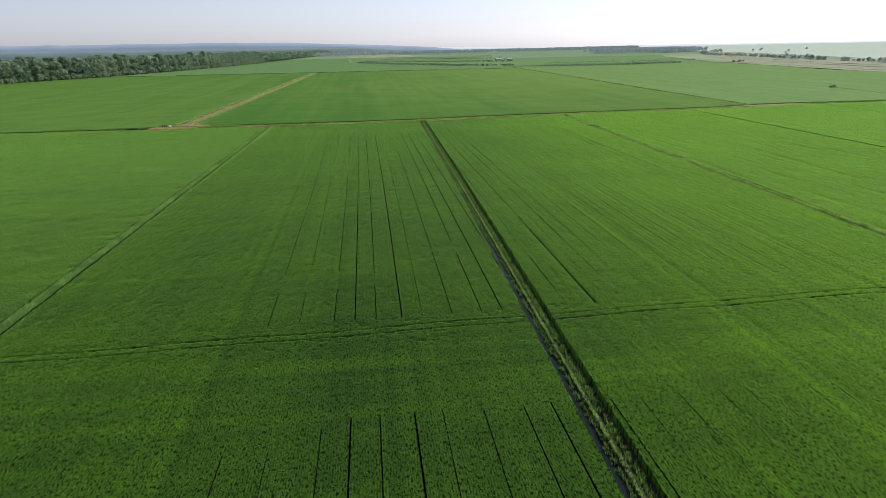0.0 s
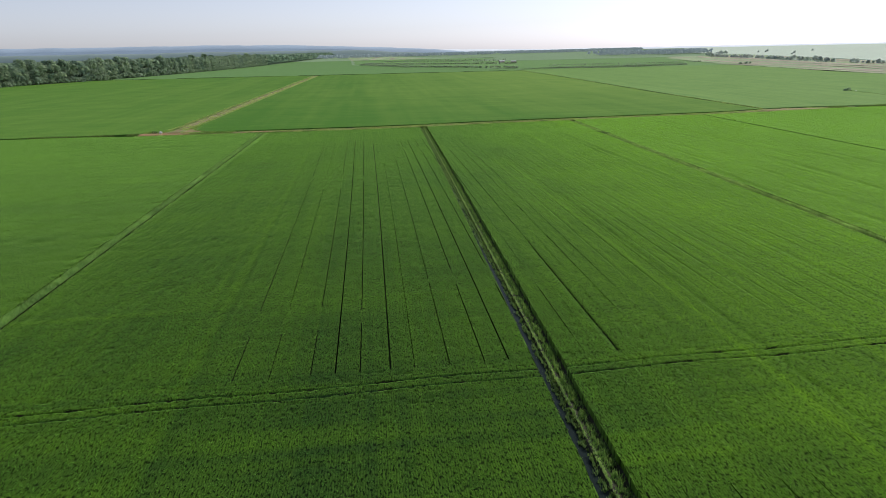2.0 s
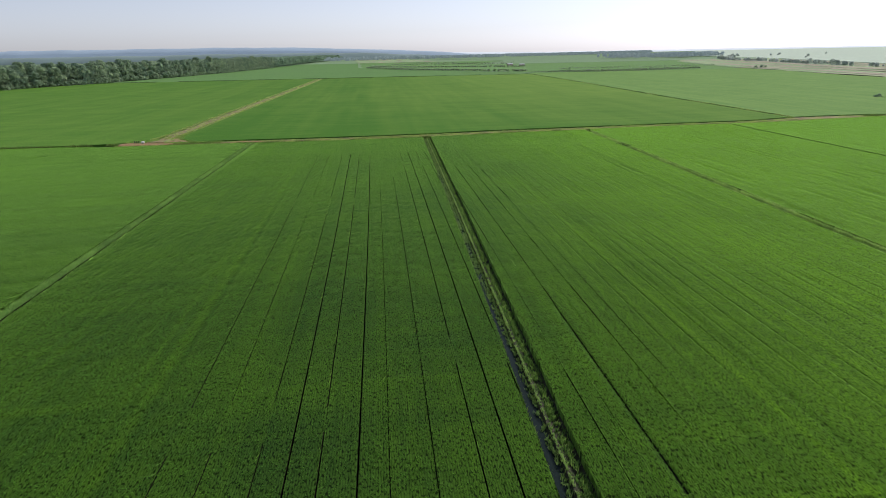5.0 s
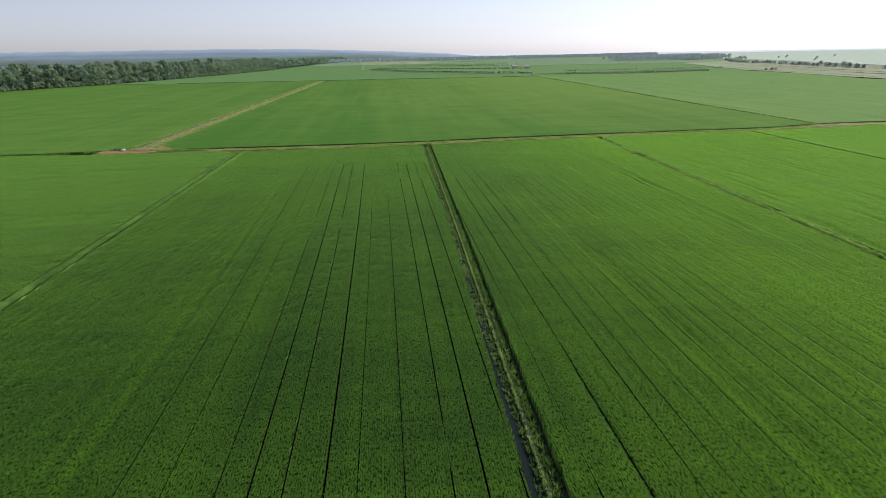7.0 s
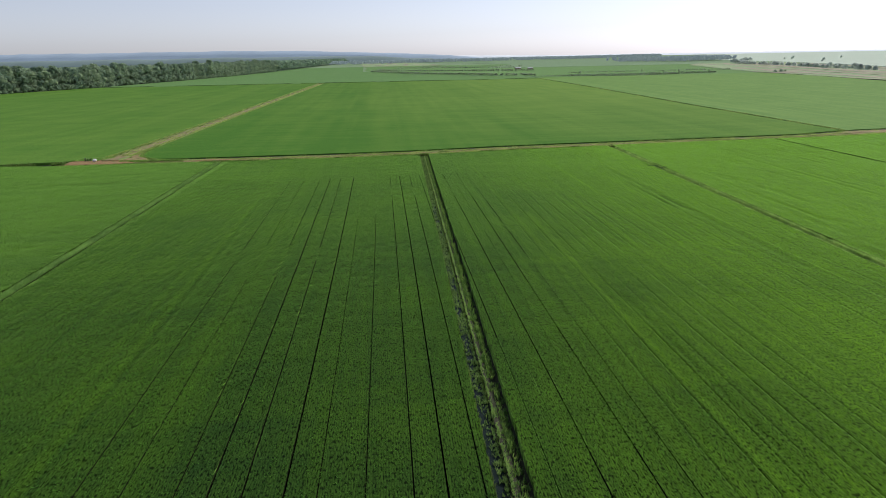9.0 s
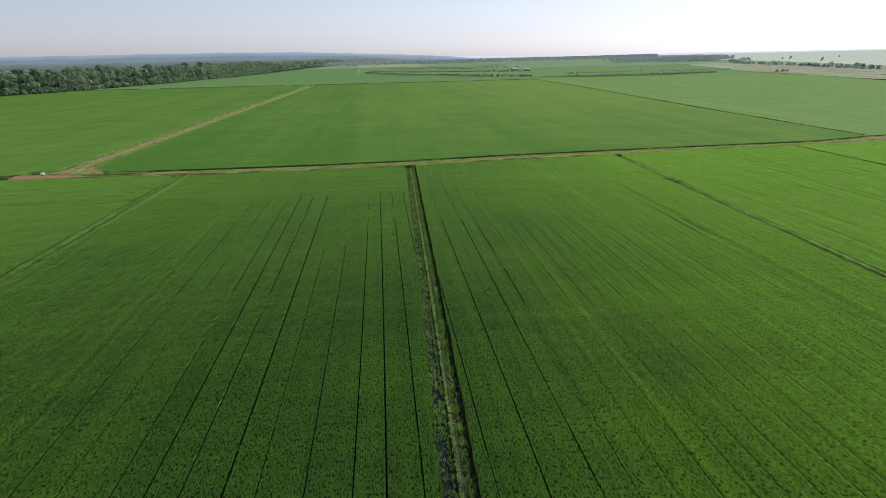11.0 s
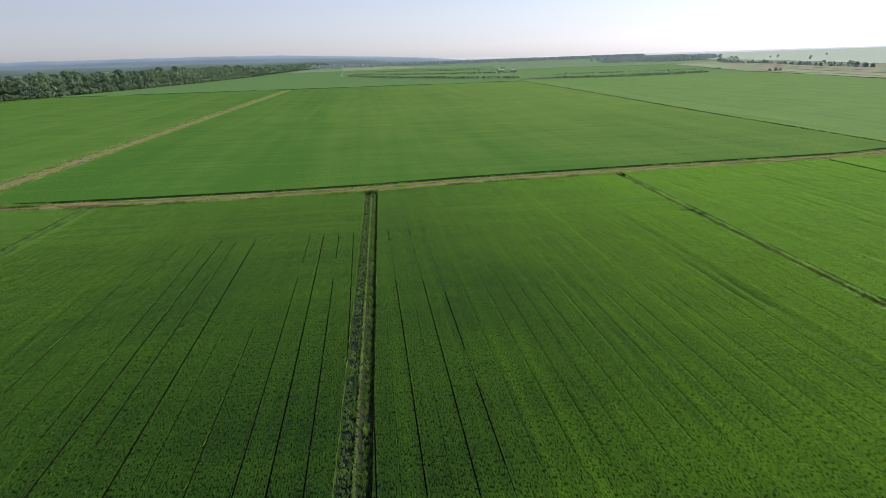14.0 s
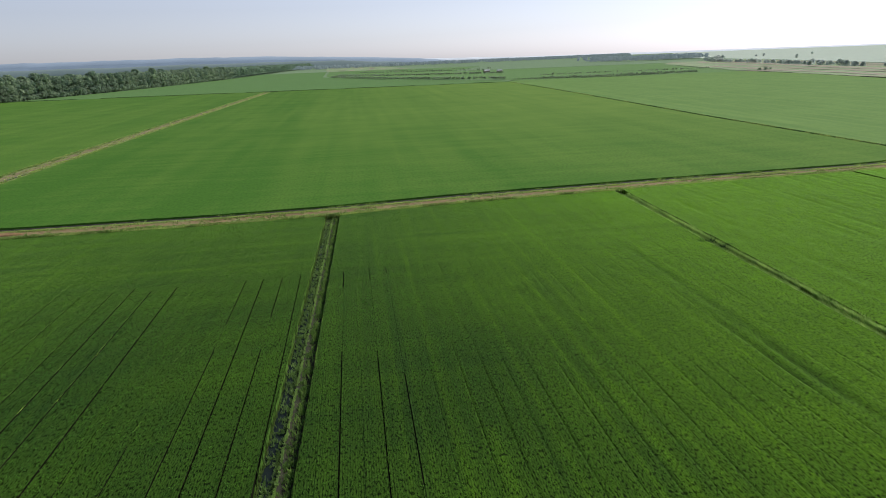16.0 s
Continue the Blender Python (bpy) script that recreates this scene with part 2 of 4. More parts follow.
def link_grid(name, X, Y, Z, mat, vigour_and_light=None, smooth=True, across=None):
    """A sheet from arrays of rows by columns, X and Y in plan units and Z in metres."""
    r, c = X.shape
    me = bpy.data.meshes.new(name)
    co = np.stack([X * U, Y * U, Z], -1).reshape(-1, 3).astype(np.float32)
    idx = np.arange(r * c).reshape(r, c)
    q = np.stack([idx[:-1, :-1], idx[:-1, 1:], idx[1:, 1:], idx[1:, :-1]], -1).reshape(-1)
    faces = (r - 1) * (c - 1)
    me.vertices.add(r * c)
    me.vertices.foreach_set("co", co.ravel())
    me.loops.add(faces * 4)
    me.loops.foreach_set("vertex_index", q.astype(np.int32))
    me.polygons.add(faces)
    me.polygons.foreach_set("loop_start", np.arange(0, faces * 4, 4, dtype=np.int32))
    me.update(calc_edges=True)
    me.validate()
    me.polygons.foreach_set("use_smooth", np.full(faces, smooth))
    if vigour_and_light is not None:
        me.attributes.new("vigour_and_light", "FLOAT", "POINT").data.foreach_set("value", vigour_and_light.ravel().astype(np.float32))
    if across is not None:
        me.attributes.new("drill", "FLOAT", "POINT").data.foreach_set("value", (across * U).ravel().astype(np.float32))
    me.materials.append(mat)
    return new(name, me)


def stretch(a, b, *steps):
    """Coordinates from a to b: steps are (until, step)."""
    out = [a]
    for until, step in steps:
        n = max(1, round((until - out[-1]) / step))
        out += list(np.linspace(out[-1], until, n + 1)[1:])
    if out[-1] < b:
        out.append(b)
    return np.array(out)


# ---- crop ----
# The drill's open joints, by their x at y = 42 and their depth.
JOINTS = [(-8.97, 0.23), (-6.69, 0.2), (-4.09, 0.27), (-0.95, 0.3), (-2.54, 0.8), (0.98, 0.8), (2.56, 0.22),
          (4.87, 0.24), (7.2, 0.38), (8.83, 0.8), (10.62, 0.4), (12.35, 0.55), (14.1, 0.4), (16.5, 0.5), (19.0, 0.45),
          (20.65, 0.3), (24.4, 0.32), (25.95, 0.32), (29.0, 0.28), (30.9, 0.28), (34.3, 0.2), (38.2, 0.18), (41.0, 0.15), (47.5, 0.12)]
JOINTS += [(15.3, 0.14), (17.8, 0.16), (22.4, 0.2), (27.4, 0.18), (32.6, 0.2), (36.0, 0.2), (39.6, 0.16), (43.0, 0.2), (44.8, 0.16), (49.6, 0.16)]
# Worn lanes that run along the field: x at y = 42, half width, paleness, depth, from y, to y.
LANES = [(-12.0, 0.35, 0.22, 0.0, -80, 171), (-13.4, 0.3, 0.18, 0.0, -80, 171), (-11.2, 0.2, -0.15, 0.08, 20, 130), (24.9, 0.3, 0.35, 0.0, -80, 120), (22.9, 0.12, 0.3, 0.0, 45, 172), (28.2, 0.15, 0.3, 0.0, 45, 172), (31.6, 0.14, 0.3, 0.0, 20, 172), (35.1, 0.15, 0.35, 0.0, 20, 172), (39.2, 0.2, 0.3, 0.0, 20, 120), (43.6, 0.2, 0.3, 0.0, 20, 172), (48.6, 0.2, 0.25, 0.0, 20, 172), (20.0, 0.12, 0.25, 0.0, 45, 172), (26.4, 0.25, -0.1, 0.1, 20, 90),
         (33.2, 0.3, 0.32, 0.0, -80, 171), (38.0, 0.35, 0.35, 0.0, 90, 172), (46.3, 0.5, -0.2, 0.08, 95, 150), (44.9, 0.2, -0.35, 0.14, 121, 131), (46.0, 0.2, -0.35, 0.14, 119, 127), (47.5, 0.4, 0.2, 0.0, 90, 150), (16.4, 0.15, -0.25, 0.2, 43, 66),
         (17.4, 0.4, 0.22, 0.0, -80, 42), (40.5, 0.3, -0.2, 0.08, 25, 70), (41.5, 0.5, 0.2, 0.0, 20, 110), (-20.5, 0.5, 0.12, 0.0, -80, 171)]


def lean(y):
    d = y - 42
    return -0.0135 * d - 0.00006 * d * np.abs(d)


def drift(y):
    return np.interp(y, [42, 60, 92, 125, 150], [0.1, 0.3, 0.68, 1.12, 1.17])


def fan(s, y):
    """How far the drill's western passes drift west of the rest."""
    return -0.11 * np.clip(1.5 - s, 0, 6) * drift(y)


def drill(x, y):
    """A place's x at y = 42 along the drill's passes."""
    u, k = x - lean(y), drift(y)
    return np.where(u > 1.5, u, np.where(u + 0.66 * k < -4.5, u + 0.66 * k, (u + 0.165 * k) / (1 + 0.11 * k)))


def thin_spot(x, y, seed):
    """High where a few plants are missing, in short dashes along the rows."""
    return lattice(x, y * 0.4, 0.17, seed) + 0.13 * np.exp(-((drill(x, y) + 1.25) / 0.55) ** 2) * (y > 42) * (y < 147)


def sunward_tone(x):
    """Light painted into the crop's tone: paler from the middle passes outwards, most of all eastwards."""
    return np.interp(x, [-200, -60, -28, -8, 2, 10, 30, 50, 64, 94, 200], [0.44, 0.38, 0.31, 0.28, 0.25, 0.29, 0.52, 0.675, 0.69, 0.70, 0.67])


RUTS = (0.0, -0.9)


def rut_line(x, off):
    """Wheel ruts that cross the passes."""
    return 40.9 + 0.04 * x + off + 0.1 * np.sin(x * 0.4)


def crop_height(x, y, rough, seed, drilled, grain="", south=True):
    """Height in metres and tone of the standing crop, its growth and painted light together."""
    tip = np.random.default_rng(seed + 20).random(x.shape)
    gap = np.clip(thin_spot(x, y, seed) * 0.8 + tip * 0.2 - 0.62, 0, 1) * np.where(drilled & (y > 146), 0.35, 1.0)
    z = rough * (0.05 * (lattice(x, y, 1.3, seed + 2) - 0.5) - 0.6 * gap + 0.035 * (tip - 0.5) + 0.06 * (lattice(x, y * 0.5, 0.15, seed + 3) - 0.5))
    # Painted light grades along y too: paler in the south, darker in the northeast.
    v = (sunward_tone(x) + np.interp(y, [20, 60, 90, 130], [0.06, 0.04, 0.0, 0.03]) + 0.06 * np.interp(y, [30, 75], [1, 0]) * np.interp(x, [10, 28], [0, 1]) - 0.115 * np.clip((y - 85) / 45, 0, 1) * np.interp(x, [9, 20, 40, 55], [0, 1, 1, 0]) if south else 0.36) + 0.08 * (lattice(x, y, 9, 4) - 0.5) + 0.07 * (lattice(x * 0.2, y - 0.03 * x, 2.2, 5) - 0.5) + 0.06 * (lattice(x * 0.08, y - 0.03 * x, 0.7, 6) - 0.5)
    if grain == "along":
        v = v + 0.2 * (lattice(x + 0.015 * y, y * 0.02, 0.6, seed + 6) - 0.5) + 0.18 * (lattice(x + 0.015 * y, y * 0.03, 1.7, seed + 7) - 0.5)
        z = z - 0.6 * np.clip(lattice(x + 0.015 * y, y * 0.06, 0.8, seed + 8) - 0.72, 0, 1)
    if grain == "across":
        v = v + 0.1 * (lattice(x * 0.12, y - 0.02 * x, 0.8, seed + 6) - 0.5) + 0.07 * (lattice(x * 0.2, y, 3.6, seed + 7) - 0.5)
        for at in (151.0, 152.3, 160.0):
            g = np.exp(-((y - at - 0.07 * x) / 0.3) ** 2) * np.clip(lattice(x, y, 3.0, 39) * 1.6 - 0.3, 0, 1)
            z, v = z - 0.15 * g, v - 0.06 * g
    if grain == "broad":
        # Tone graded by place: darker by the road, paler eastwards.
        v = v + np.interp(y, [178, 230, 320], [-0.2, -0.12, 0.0]) * np.interp(x, [-60, -45], [0, 1]) + 0.22 * np.clip(x / 110, -0.2, 1) + 0.14 * (lattice(x + 0.05 * y, y * 0.05, 9.0, seed + 6) - 0.5) + 0.08 * (lattice(x, y * 0.1, 3.0, seed + 7) - 0.5) + 0.11 * (lattice(x + 0.02 * y, y * 0.015, 1.5, seed + 8) - 0.5) + 0.1 * (lattice(x * 0.1, y - 0.04 * x, 1.6, seed + 9) - 0.5) - 0.5 * np.clip(lattice(x * 0.3, y - 0.04 * x, 1.1, seed + 10) - 0.84, 0, 1)
    if drilled:
        s = drill(x, y)
        beside = np.zeros(x.shape, bool)
        for x0, deep in JOINTS:
            beside |= np.abs(s - x0) < 0.1
        z = np.where(beside, 0.0, z) - 0.16
        pass_no = np.floor(s / 4.05).astype(int)
        v = v + 0.04 * (np.random.default_rng(5).random(400)[pass_no % 400] - 0.5) + np.where(x > 13, 0.10, 0.07) * (lattice(s, y * 0.02, 0.3, seed + 6) - 0.5) + np.where(x > 13, 0.07, 0.05) * (lattice(s, y * 0.012, 0.9, seed + 7) - 0.5)
        inside = ((y > 42.6 + 0.03 * (x - 5)) & (y < 147.6 + 0.05 * x)) | (y < 29.4)
        worn = np.clip(lattice(s * 0.5, y, 7.0, 91) * 2.6 - 0.5, 0, 1)
        for x0, deep in JOINTS:
            k = (1.0 if deep > 0.6 else np.maximum(worn * np.interp(y, [60, 70, 80, 100], [0.75, 0.5, 0.5, 1]), np.interp(y, [80, 105], [0, 0.45])) if 11.5 < x0 < 21 else worn) * np.where(y < 30, 0.5 if deep < 0.6 else 0.8, 1.0)
            if x0 == -2.54:
                k = k * np.where(y > 100, 0.15 + 0.6 * worn, 1.0)
            if 2 < x0 < 6:
                k = k * np.clip((128 - y) / 16, 0, 1)
            wide, soft_w = (0.047, 0.026) if deep > 0.6 else (0.039, 0.02) if deep > 0.28 or x0 > 21 else (0.031, 0.016)
            groove = inside * k * np.clip((wide - np.abs(s - x0)) / soft_w, 0, 1)
            z = z - (deep if deep > 0.6 else 0.75 * deep if x0 < 11.5 else 0.6 * deep if x0 < 13.5 else 0.3 * deep if x0 < 21 else 0.2 * deep) * groove
            # Shade of the eastern grooves, painted as a darker tone.
            if x0 > 13:
                v = v - 0.16 * groove * np.clip(lattice(s, y, 5.0, 93) * 2 - 0.4, 0, 1)
        for x0, w, pale, deep, y0, y1 in LANES:
            g = np.exp(-((s - x0) / w) ** 2) * (y > y0) * (y < y1)
            v, z = v + (0.38 if x0 < 18 else 0.4) * pale * g, z - deep * g
        for off in RUTS:
            # The ruts carry painted shade besides their depth.
            g = np.exp(-((y - rut_line(x, off)) / 0.065) ** 2)
            z, v = z - 0.22 * g * np.clip(0.2 + lattice(x, y, 0.8, 37), 0, 1), v - 0.25 * g
        headland = ((y > 29.4) & (y < 42.6)) | (y > 148)
        v = v + headland * 0.14 * (lattice(x * 0.06, y, 0.9, 55) - 0.4)
        for at in (55.2, 31.5, 33.5, 152.9, 156.0, 159.6):
            g = np.exp(-((y - at - 0.05 * (x - 8)) / 0.35) ** 2) * np.clip(lattice(x, y, 9, 61) * 2 - 0.6, 0, 1)
            v, z = v + 0.15 * g, z + 0.04 * g
    return z, v


def crop_field(name, label, xs, ys, left, right, low, high, mat, rough, seed, drilled=False, grain=""):
    """A field between two lines x = left(y), right(y) and two lines y = low(x), high(x), its edges hanging down to the ground."""
    a, b = (xs - xs[0]) / (xs[-1] - xs[0]), (ys - ys[0]) / (ys[-1] - ys[0])
    Y0 = np.broadcast_to(ys[:, None], (len(ys), len(xs)))
    L, R = left(ys)[:, None], right(ys)[:, None]
    X = L + (R - L) * a[None, :]
    lo, hi = low(X), high(X)
    Y = lo + (hi - lo) * b[:, None] + 0 * Y0
    L, R = left(Y), right(Y)
    X = L + (R - L) * a[None, :]
    if drilled:
        # Columns follow the drill, so that every open joint has clean sides.
        at = np.array([j[0] for j in JOINTS])
        s = np.arange((L - lean(Y)).min(), (R - lean(Y)).max() + 0.7, 0.2)
        s = s[np.abs(s[:, None] - at[None, :]).min(1) > 0.11]
        half = np.array([0.049 if j[1] > 0.6 else 0.04 if j[1] > 0.28 else 0.032 for j in JOINTS])
        s = np.sort(np.concatenate([s] + [at + o * half for o in (-1.0, -0.4, 0.4, 1.0)]))
        ys2 = Y[:, :1]
        L, R = left(ys2), right(ys2)
        X = np.clip(s[None, :] + lean(ys2) + fan(s[None, :], ys2), L, R)
        lo, hi = low(X), high(X)
        Y = lo + (hi - lo) * b[:, None]
        X = np.clip(s[None, :] + lean(Y) + fan(s[None, :], Y), left(Y), right(Y))
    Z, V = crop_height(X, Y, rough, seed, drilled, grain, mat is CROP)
    wob = 0.12 * (lattice(X, Y, 0.7, seed + 9) - 0.5)
    X[:, 0] += wob[:, 0]
    X[:, -1] += wob[:, -1]
    Y[0], Y[-1] = Y[0] + wob[0], Y[-1] + wob[-1]
    X, Y, Z, V = (np.pad(m, 1, mode="edge") for m in (X, Y, Z, V))
    Z[0], Z[-1], Z[:, 0], Z[:, -1] = GROUND, GROUND, GROUND, GROUND
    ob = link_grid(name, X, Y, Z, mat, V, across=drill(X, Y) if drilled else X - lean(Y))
    soft = np.ones((X.shape[0] - 1, X.shape[1] - 1), bool)
    soft[[0, 1, -2, -1]] = False
    soft[:, [0, 1, -2, -1]] = False
    ob.data.polygons.foreach_set("use_smooth", soft.ravel())
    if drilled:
        # Bare earth at the bottom of the open joints, painted near-black for their shade.
        ob.data.materials.append(SHADED_EARTH)
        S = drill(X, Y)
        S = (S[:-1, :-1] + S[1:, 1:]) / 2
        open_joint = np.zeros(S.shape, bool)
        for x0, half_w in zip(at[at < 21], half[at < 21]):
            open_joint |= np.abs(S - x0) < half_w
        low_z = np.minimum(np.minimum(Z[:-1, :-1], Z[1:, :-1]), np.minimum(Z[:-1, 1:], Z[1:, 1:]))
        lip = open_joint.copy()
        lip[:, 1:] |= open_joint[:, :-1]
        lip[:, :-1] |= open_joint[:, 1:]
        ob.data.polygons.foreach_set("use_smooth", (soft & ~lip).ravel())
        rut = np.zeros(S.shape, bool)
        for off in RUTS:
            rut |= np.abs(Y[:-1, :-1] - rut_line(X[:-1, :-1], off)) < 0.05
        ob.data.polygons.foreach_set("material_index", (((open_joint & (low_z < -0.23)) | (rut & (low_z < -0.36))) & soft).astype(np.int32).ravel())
    return tagged(ob, label, "crop field", kind="stuff")


def const(v):
    return lambda q: 0 * np.asarray(q, float) + v


def road_south(x):
    return road_mid(x) - road_half(x)


def road_north(x):
    return road_mid(x) + road_half(x)


near_y = stretch(-90, 172, (0, 6), (18, 0.6), (28, 0.4), (38.5, 0.28), (43.2, 0.09), (50, 0.28), (110, 0.5), (172, 0.65))
wide_y = stretch(-90, 172, (0, 8), (40, 2), (172, 0.8))
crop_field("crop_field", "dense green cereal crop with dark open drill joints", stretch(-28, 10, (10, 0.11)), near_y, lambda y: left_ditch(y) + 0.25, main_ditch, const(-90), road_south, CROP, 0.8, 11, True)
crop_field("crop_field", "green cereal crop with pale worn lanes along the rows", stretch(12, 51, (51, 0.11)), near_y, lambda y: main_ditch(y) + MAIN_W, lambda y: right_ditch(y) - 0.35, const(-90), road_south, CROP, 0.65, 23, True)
crop_field("crop_field", "cereal crop toned brighter yellow-green sunward, beyond a grassy ditch", stretch(53, 94, (94, 0.35)), wide_y, lambda y: right_ditch(y) + 0.95, const(94.25), const(-90), road_south, CROP, 0.9, 31, grain="along")
crop_field("crop_field", "yellow-green cereal crop beside a narrow dark ditch", stretch(95, 420, (190, 0.8), (420, 4)), stretch(-90, 172, (40, 6), (172, 0.9)), const(94.8), const(420), const(-90), road_south, CROP, 0.5, 43, grain="along")
crop_field("crop_field", "smooth green cereal crop beyond a reedy ditch", stretch(-460, -30, (-130, 5), (-30, 0.9)), wide_y, const(-460), lambda y: left_ditch(y) - 1.05, const(-90), road_south, CROP, 0.9, 57, grain="across")
crop_field("crop_field", "even green cereal crop north of the dirt road", stretch(-51, 120, (120, 1.0)), stretch(178, 569, (240, 0.9), (330, 1.8), (569, 4.0)), lambda y: np.interp(y, [174, 176, 178, 181, 185, 192], [-43, -44.4, -46.8, -49.3, -50.6, -51.4]), lambda y: far_right_ditch(y) - 0.7, road_north, lambda x: 569 + 0.0 * x, CROP_NORTH, 0.25, 71, grain="broad")
crop_field("crop_field", "light green cereal crop between dirt track and forest", stretch(-300, -57, (-57, 1.8)), stretch(178, 570, (240, 1.2), (570, 3.5)), lambda y: np.interp(y, [170, 480, 520, 570], [-330, -290, -262, -243]), const(-56.8), road_north, const(572), CROP_NORTH, 0.25, 83, grain="broad")
crop_field("crop_field", "pale green cereal crop beside a broken ditch", stretch(120, 420, (420, 2.0)), stretch(189, 590, (260, 1.3), (590, 4)), lambda y: far_right_ditch(y) + 0.7, lambda y: np.interp(y, [180, 416, 505, 588], [296, 310, 328, 338]), road_north, const(588), CROP_PALE, 0.25, 97, grain="along")
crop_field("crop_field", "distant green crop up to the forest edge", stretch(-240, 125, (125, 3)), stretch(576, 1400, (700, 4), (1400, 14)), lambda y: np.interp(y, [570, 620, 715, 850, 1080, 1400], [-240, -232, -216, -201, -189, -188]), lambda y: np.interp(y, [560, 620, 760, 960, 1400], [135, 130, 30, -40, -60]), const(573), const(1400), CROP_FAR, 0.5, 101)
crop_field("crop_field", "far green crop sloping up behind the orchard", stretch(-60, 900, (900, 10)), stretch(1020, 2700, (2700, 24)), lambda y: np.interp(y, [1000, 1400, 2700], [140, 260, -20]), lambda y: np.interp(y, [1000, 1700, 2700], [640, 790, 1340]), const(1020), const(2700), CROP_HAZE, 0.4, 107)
crop_field("crop_field", "hazy pale green fields beyond the tree row", stretch(600, 5000, (5000, 60)), stretch(-200, 4300, (4300, 60)), lambda y: np.interp(y, [-200, 510, 1020, 1700, 4300], [470, 480, 645, 793, 2200]), const(4300), const(-200), const(4300), HAZE_FIELD, 0.4, 113)

ROW = 0.18 / U


def crop_leaves(name, label, x0, x1, y0, y1, left, right, count, seed, mat, size=1.0, drilled=True):
    """Single ears and leaves standing out of the canopy, none over the open joints."""
    r = np.random.default_rng(seed)
    y = y0 + (y1 - y0) * r.random(count)
    x = x0 + (x1 - x0) * r.random(count)
    if drilled:
        s = drill(x, y)
        s = np.round(s / ROW) * ROW + 0.02 * r.standard_normal(count)
        x = s + lean(y) + fan(s, y)
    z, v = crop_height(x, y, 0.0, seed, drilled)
    ok = (x > left(y) + 0.05) & (x < right(y) - 0.05) & (y < road_south(x) - 0.1) & (z > (-0.42 if drilled else -0.2)) & (thin_spot(x, y, seed) < 0.68)
    if drilled:
        s = drill(x, y)
        for at, deep in JOINTS:
            if at < 21 and deep > 0.22:
                ok &= (np.abs(s - at) > (0.075 if deep > 0.6 else 0.048)) | (y > 147) | ((y > 29.4) & (y < 42.6))
    x, y, v = x[ok], y[ok], v[ok]
    k = len(x)
    h, w = size * (0.15 + 0.13 * r.random(k)), size * (0.02 + 0.026 * r.random(k))
    face, lean_to, tip = r.random(k) * np.pi, r.random(k) * 2 * np.pi, 0.08 + 0.14 * r.random(k)
    fx, fy, tx, ty = np.cos(face) * w * 1.5, np.sin(face) * w * 1.5, np.cos(lean_to) * tip, np.sin(lean_to) * tip
    px, py, pz = x * U, y * U, (-0.19 if drilled else -0.04) + 0.04 * r.random(k)
    co = np.stack([np.stack([px - fx, py - fy, pz], -1), np.stack([px + fx, py + fy, pz], -1), np.stack([px + tx, py + ty, pz + h], -1)], 1).astype(np.float32)
    me = bpy.data.meshes.new(name)
    me.vertices.add(3 * k)
    me.vertices.foreach_set("co", co.ravel())
    me.loops.add(3 * k)
    me.loops.foreach_set("vertex_index", np.arange(3 * k, dtype=np.int32))
    me.polygons.add(k)
    me.polygons.foreach_set("loop_start", np.arange(0, 3 * k, 3, dtype=np.int32))
    me.update(calc_edges=True)
    me.validate()
    me.attributes.new("vigour_and_light", "FLOAT", "POINT").data.foreach_set("value", np.repeat(v + 0.1 * (r.random(k) - 0.5), 3).astype(np.float32))
    me.materials.append(mat)
    return tagged(new(name, me), label, "crop leaves", kind="stuff")


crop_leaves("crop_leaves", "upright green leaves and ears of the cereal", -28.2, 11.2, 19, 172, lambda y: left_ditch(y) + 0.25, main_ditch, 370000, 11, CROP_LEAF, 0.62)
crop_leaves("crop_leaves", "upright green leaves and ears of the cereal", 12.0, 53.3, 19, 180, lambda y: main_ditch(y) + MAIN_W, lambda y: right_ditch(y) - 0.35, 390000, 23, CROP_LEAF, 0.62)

crop_leaves("crop_leaves", "upright green leaves and ears of the cereal", -110, -29.5, 55, 173, const(-110), lambda y: left_ditch(y) - 1.05, 340000, 57, CROP_LEAF, 0.62, False)
crop_leaves("crop_leaves", "upright green leaves and ears of the cereal", 95, 160, 80, 186, const(94.8), const(160), 150000, 43, CROP_LEAF, 0.8, False)
crop_leaves("crop_leaves", "upright green leaves and ears of the cereal", 52, 94, 50, 184, lambda y: right_ditch(y) + 0.95, const(94.25), 270000, 31, CROP_LEAF, 0.62, False)

# ---- ground ----
gy = np.array([-4500, -1500, -500, -90, -40, 0, 20, 40, 60, 80, 100, 120, 140, 160, 168, 171, 174, 190, 260, 400, 700, 1200, 2200, 3400, 4800], float)
cols = [const(v) for v in (-4800, -2400, -1200, -500, -200, -90)]
deep = [0.0] * 6
for line, offs in ((left_ditch, [(-1.05, 0), (-0.7, 0.1), (0.0, 0.2), (0.24, 0)]), (lambda y: 0 * y - 9.0, [(0, 0)]),
                   (main_ditch, [(0.0, 0), (0.18, 0.5), (0.72, 0.55), (0.92, -0.2), (1.08, -0.2), (1.4, 0.2), (1.75, 0.3), (1.95, 0)]), (lambda y: 0 * y + 30.0, [(0, 0)]),
                   (right_ditch, [(-0.35, 0), (-0.1, 0.1), (0.5, 0.1), (0.92, 0)]), (const(94.5), [(-0.3, 0), (0.0, 0.1), (0.3, 0)])):
    for o, d in offs:
        cols.append(lambda y, line=line, o=o: line(y) + o)
        deep.append(d)
cols += [const(v) for v in (150, 300, 600, 1200, 2400, 4800)]
deep += [0.0] * 6
GX = np.stack([f(gy) for f in cols], 1)
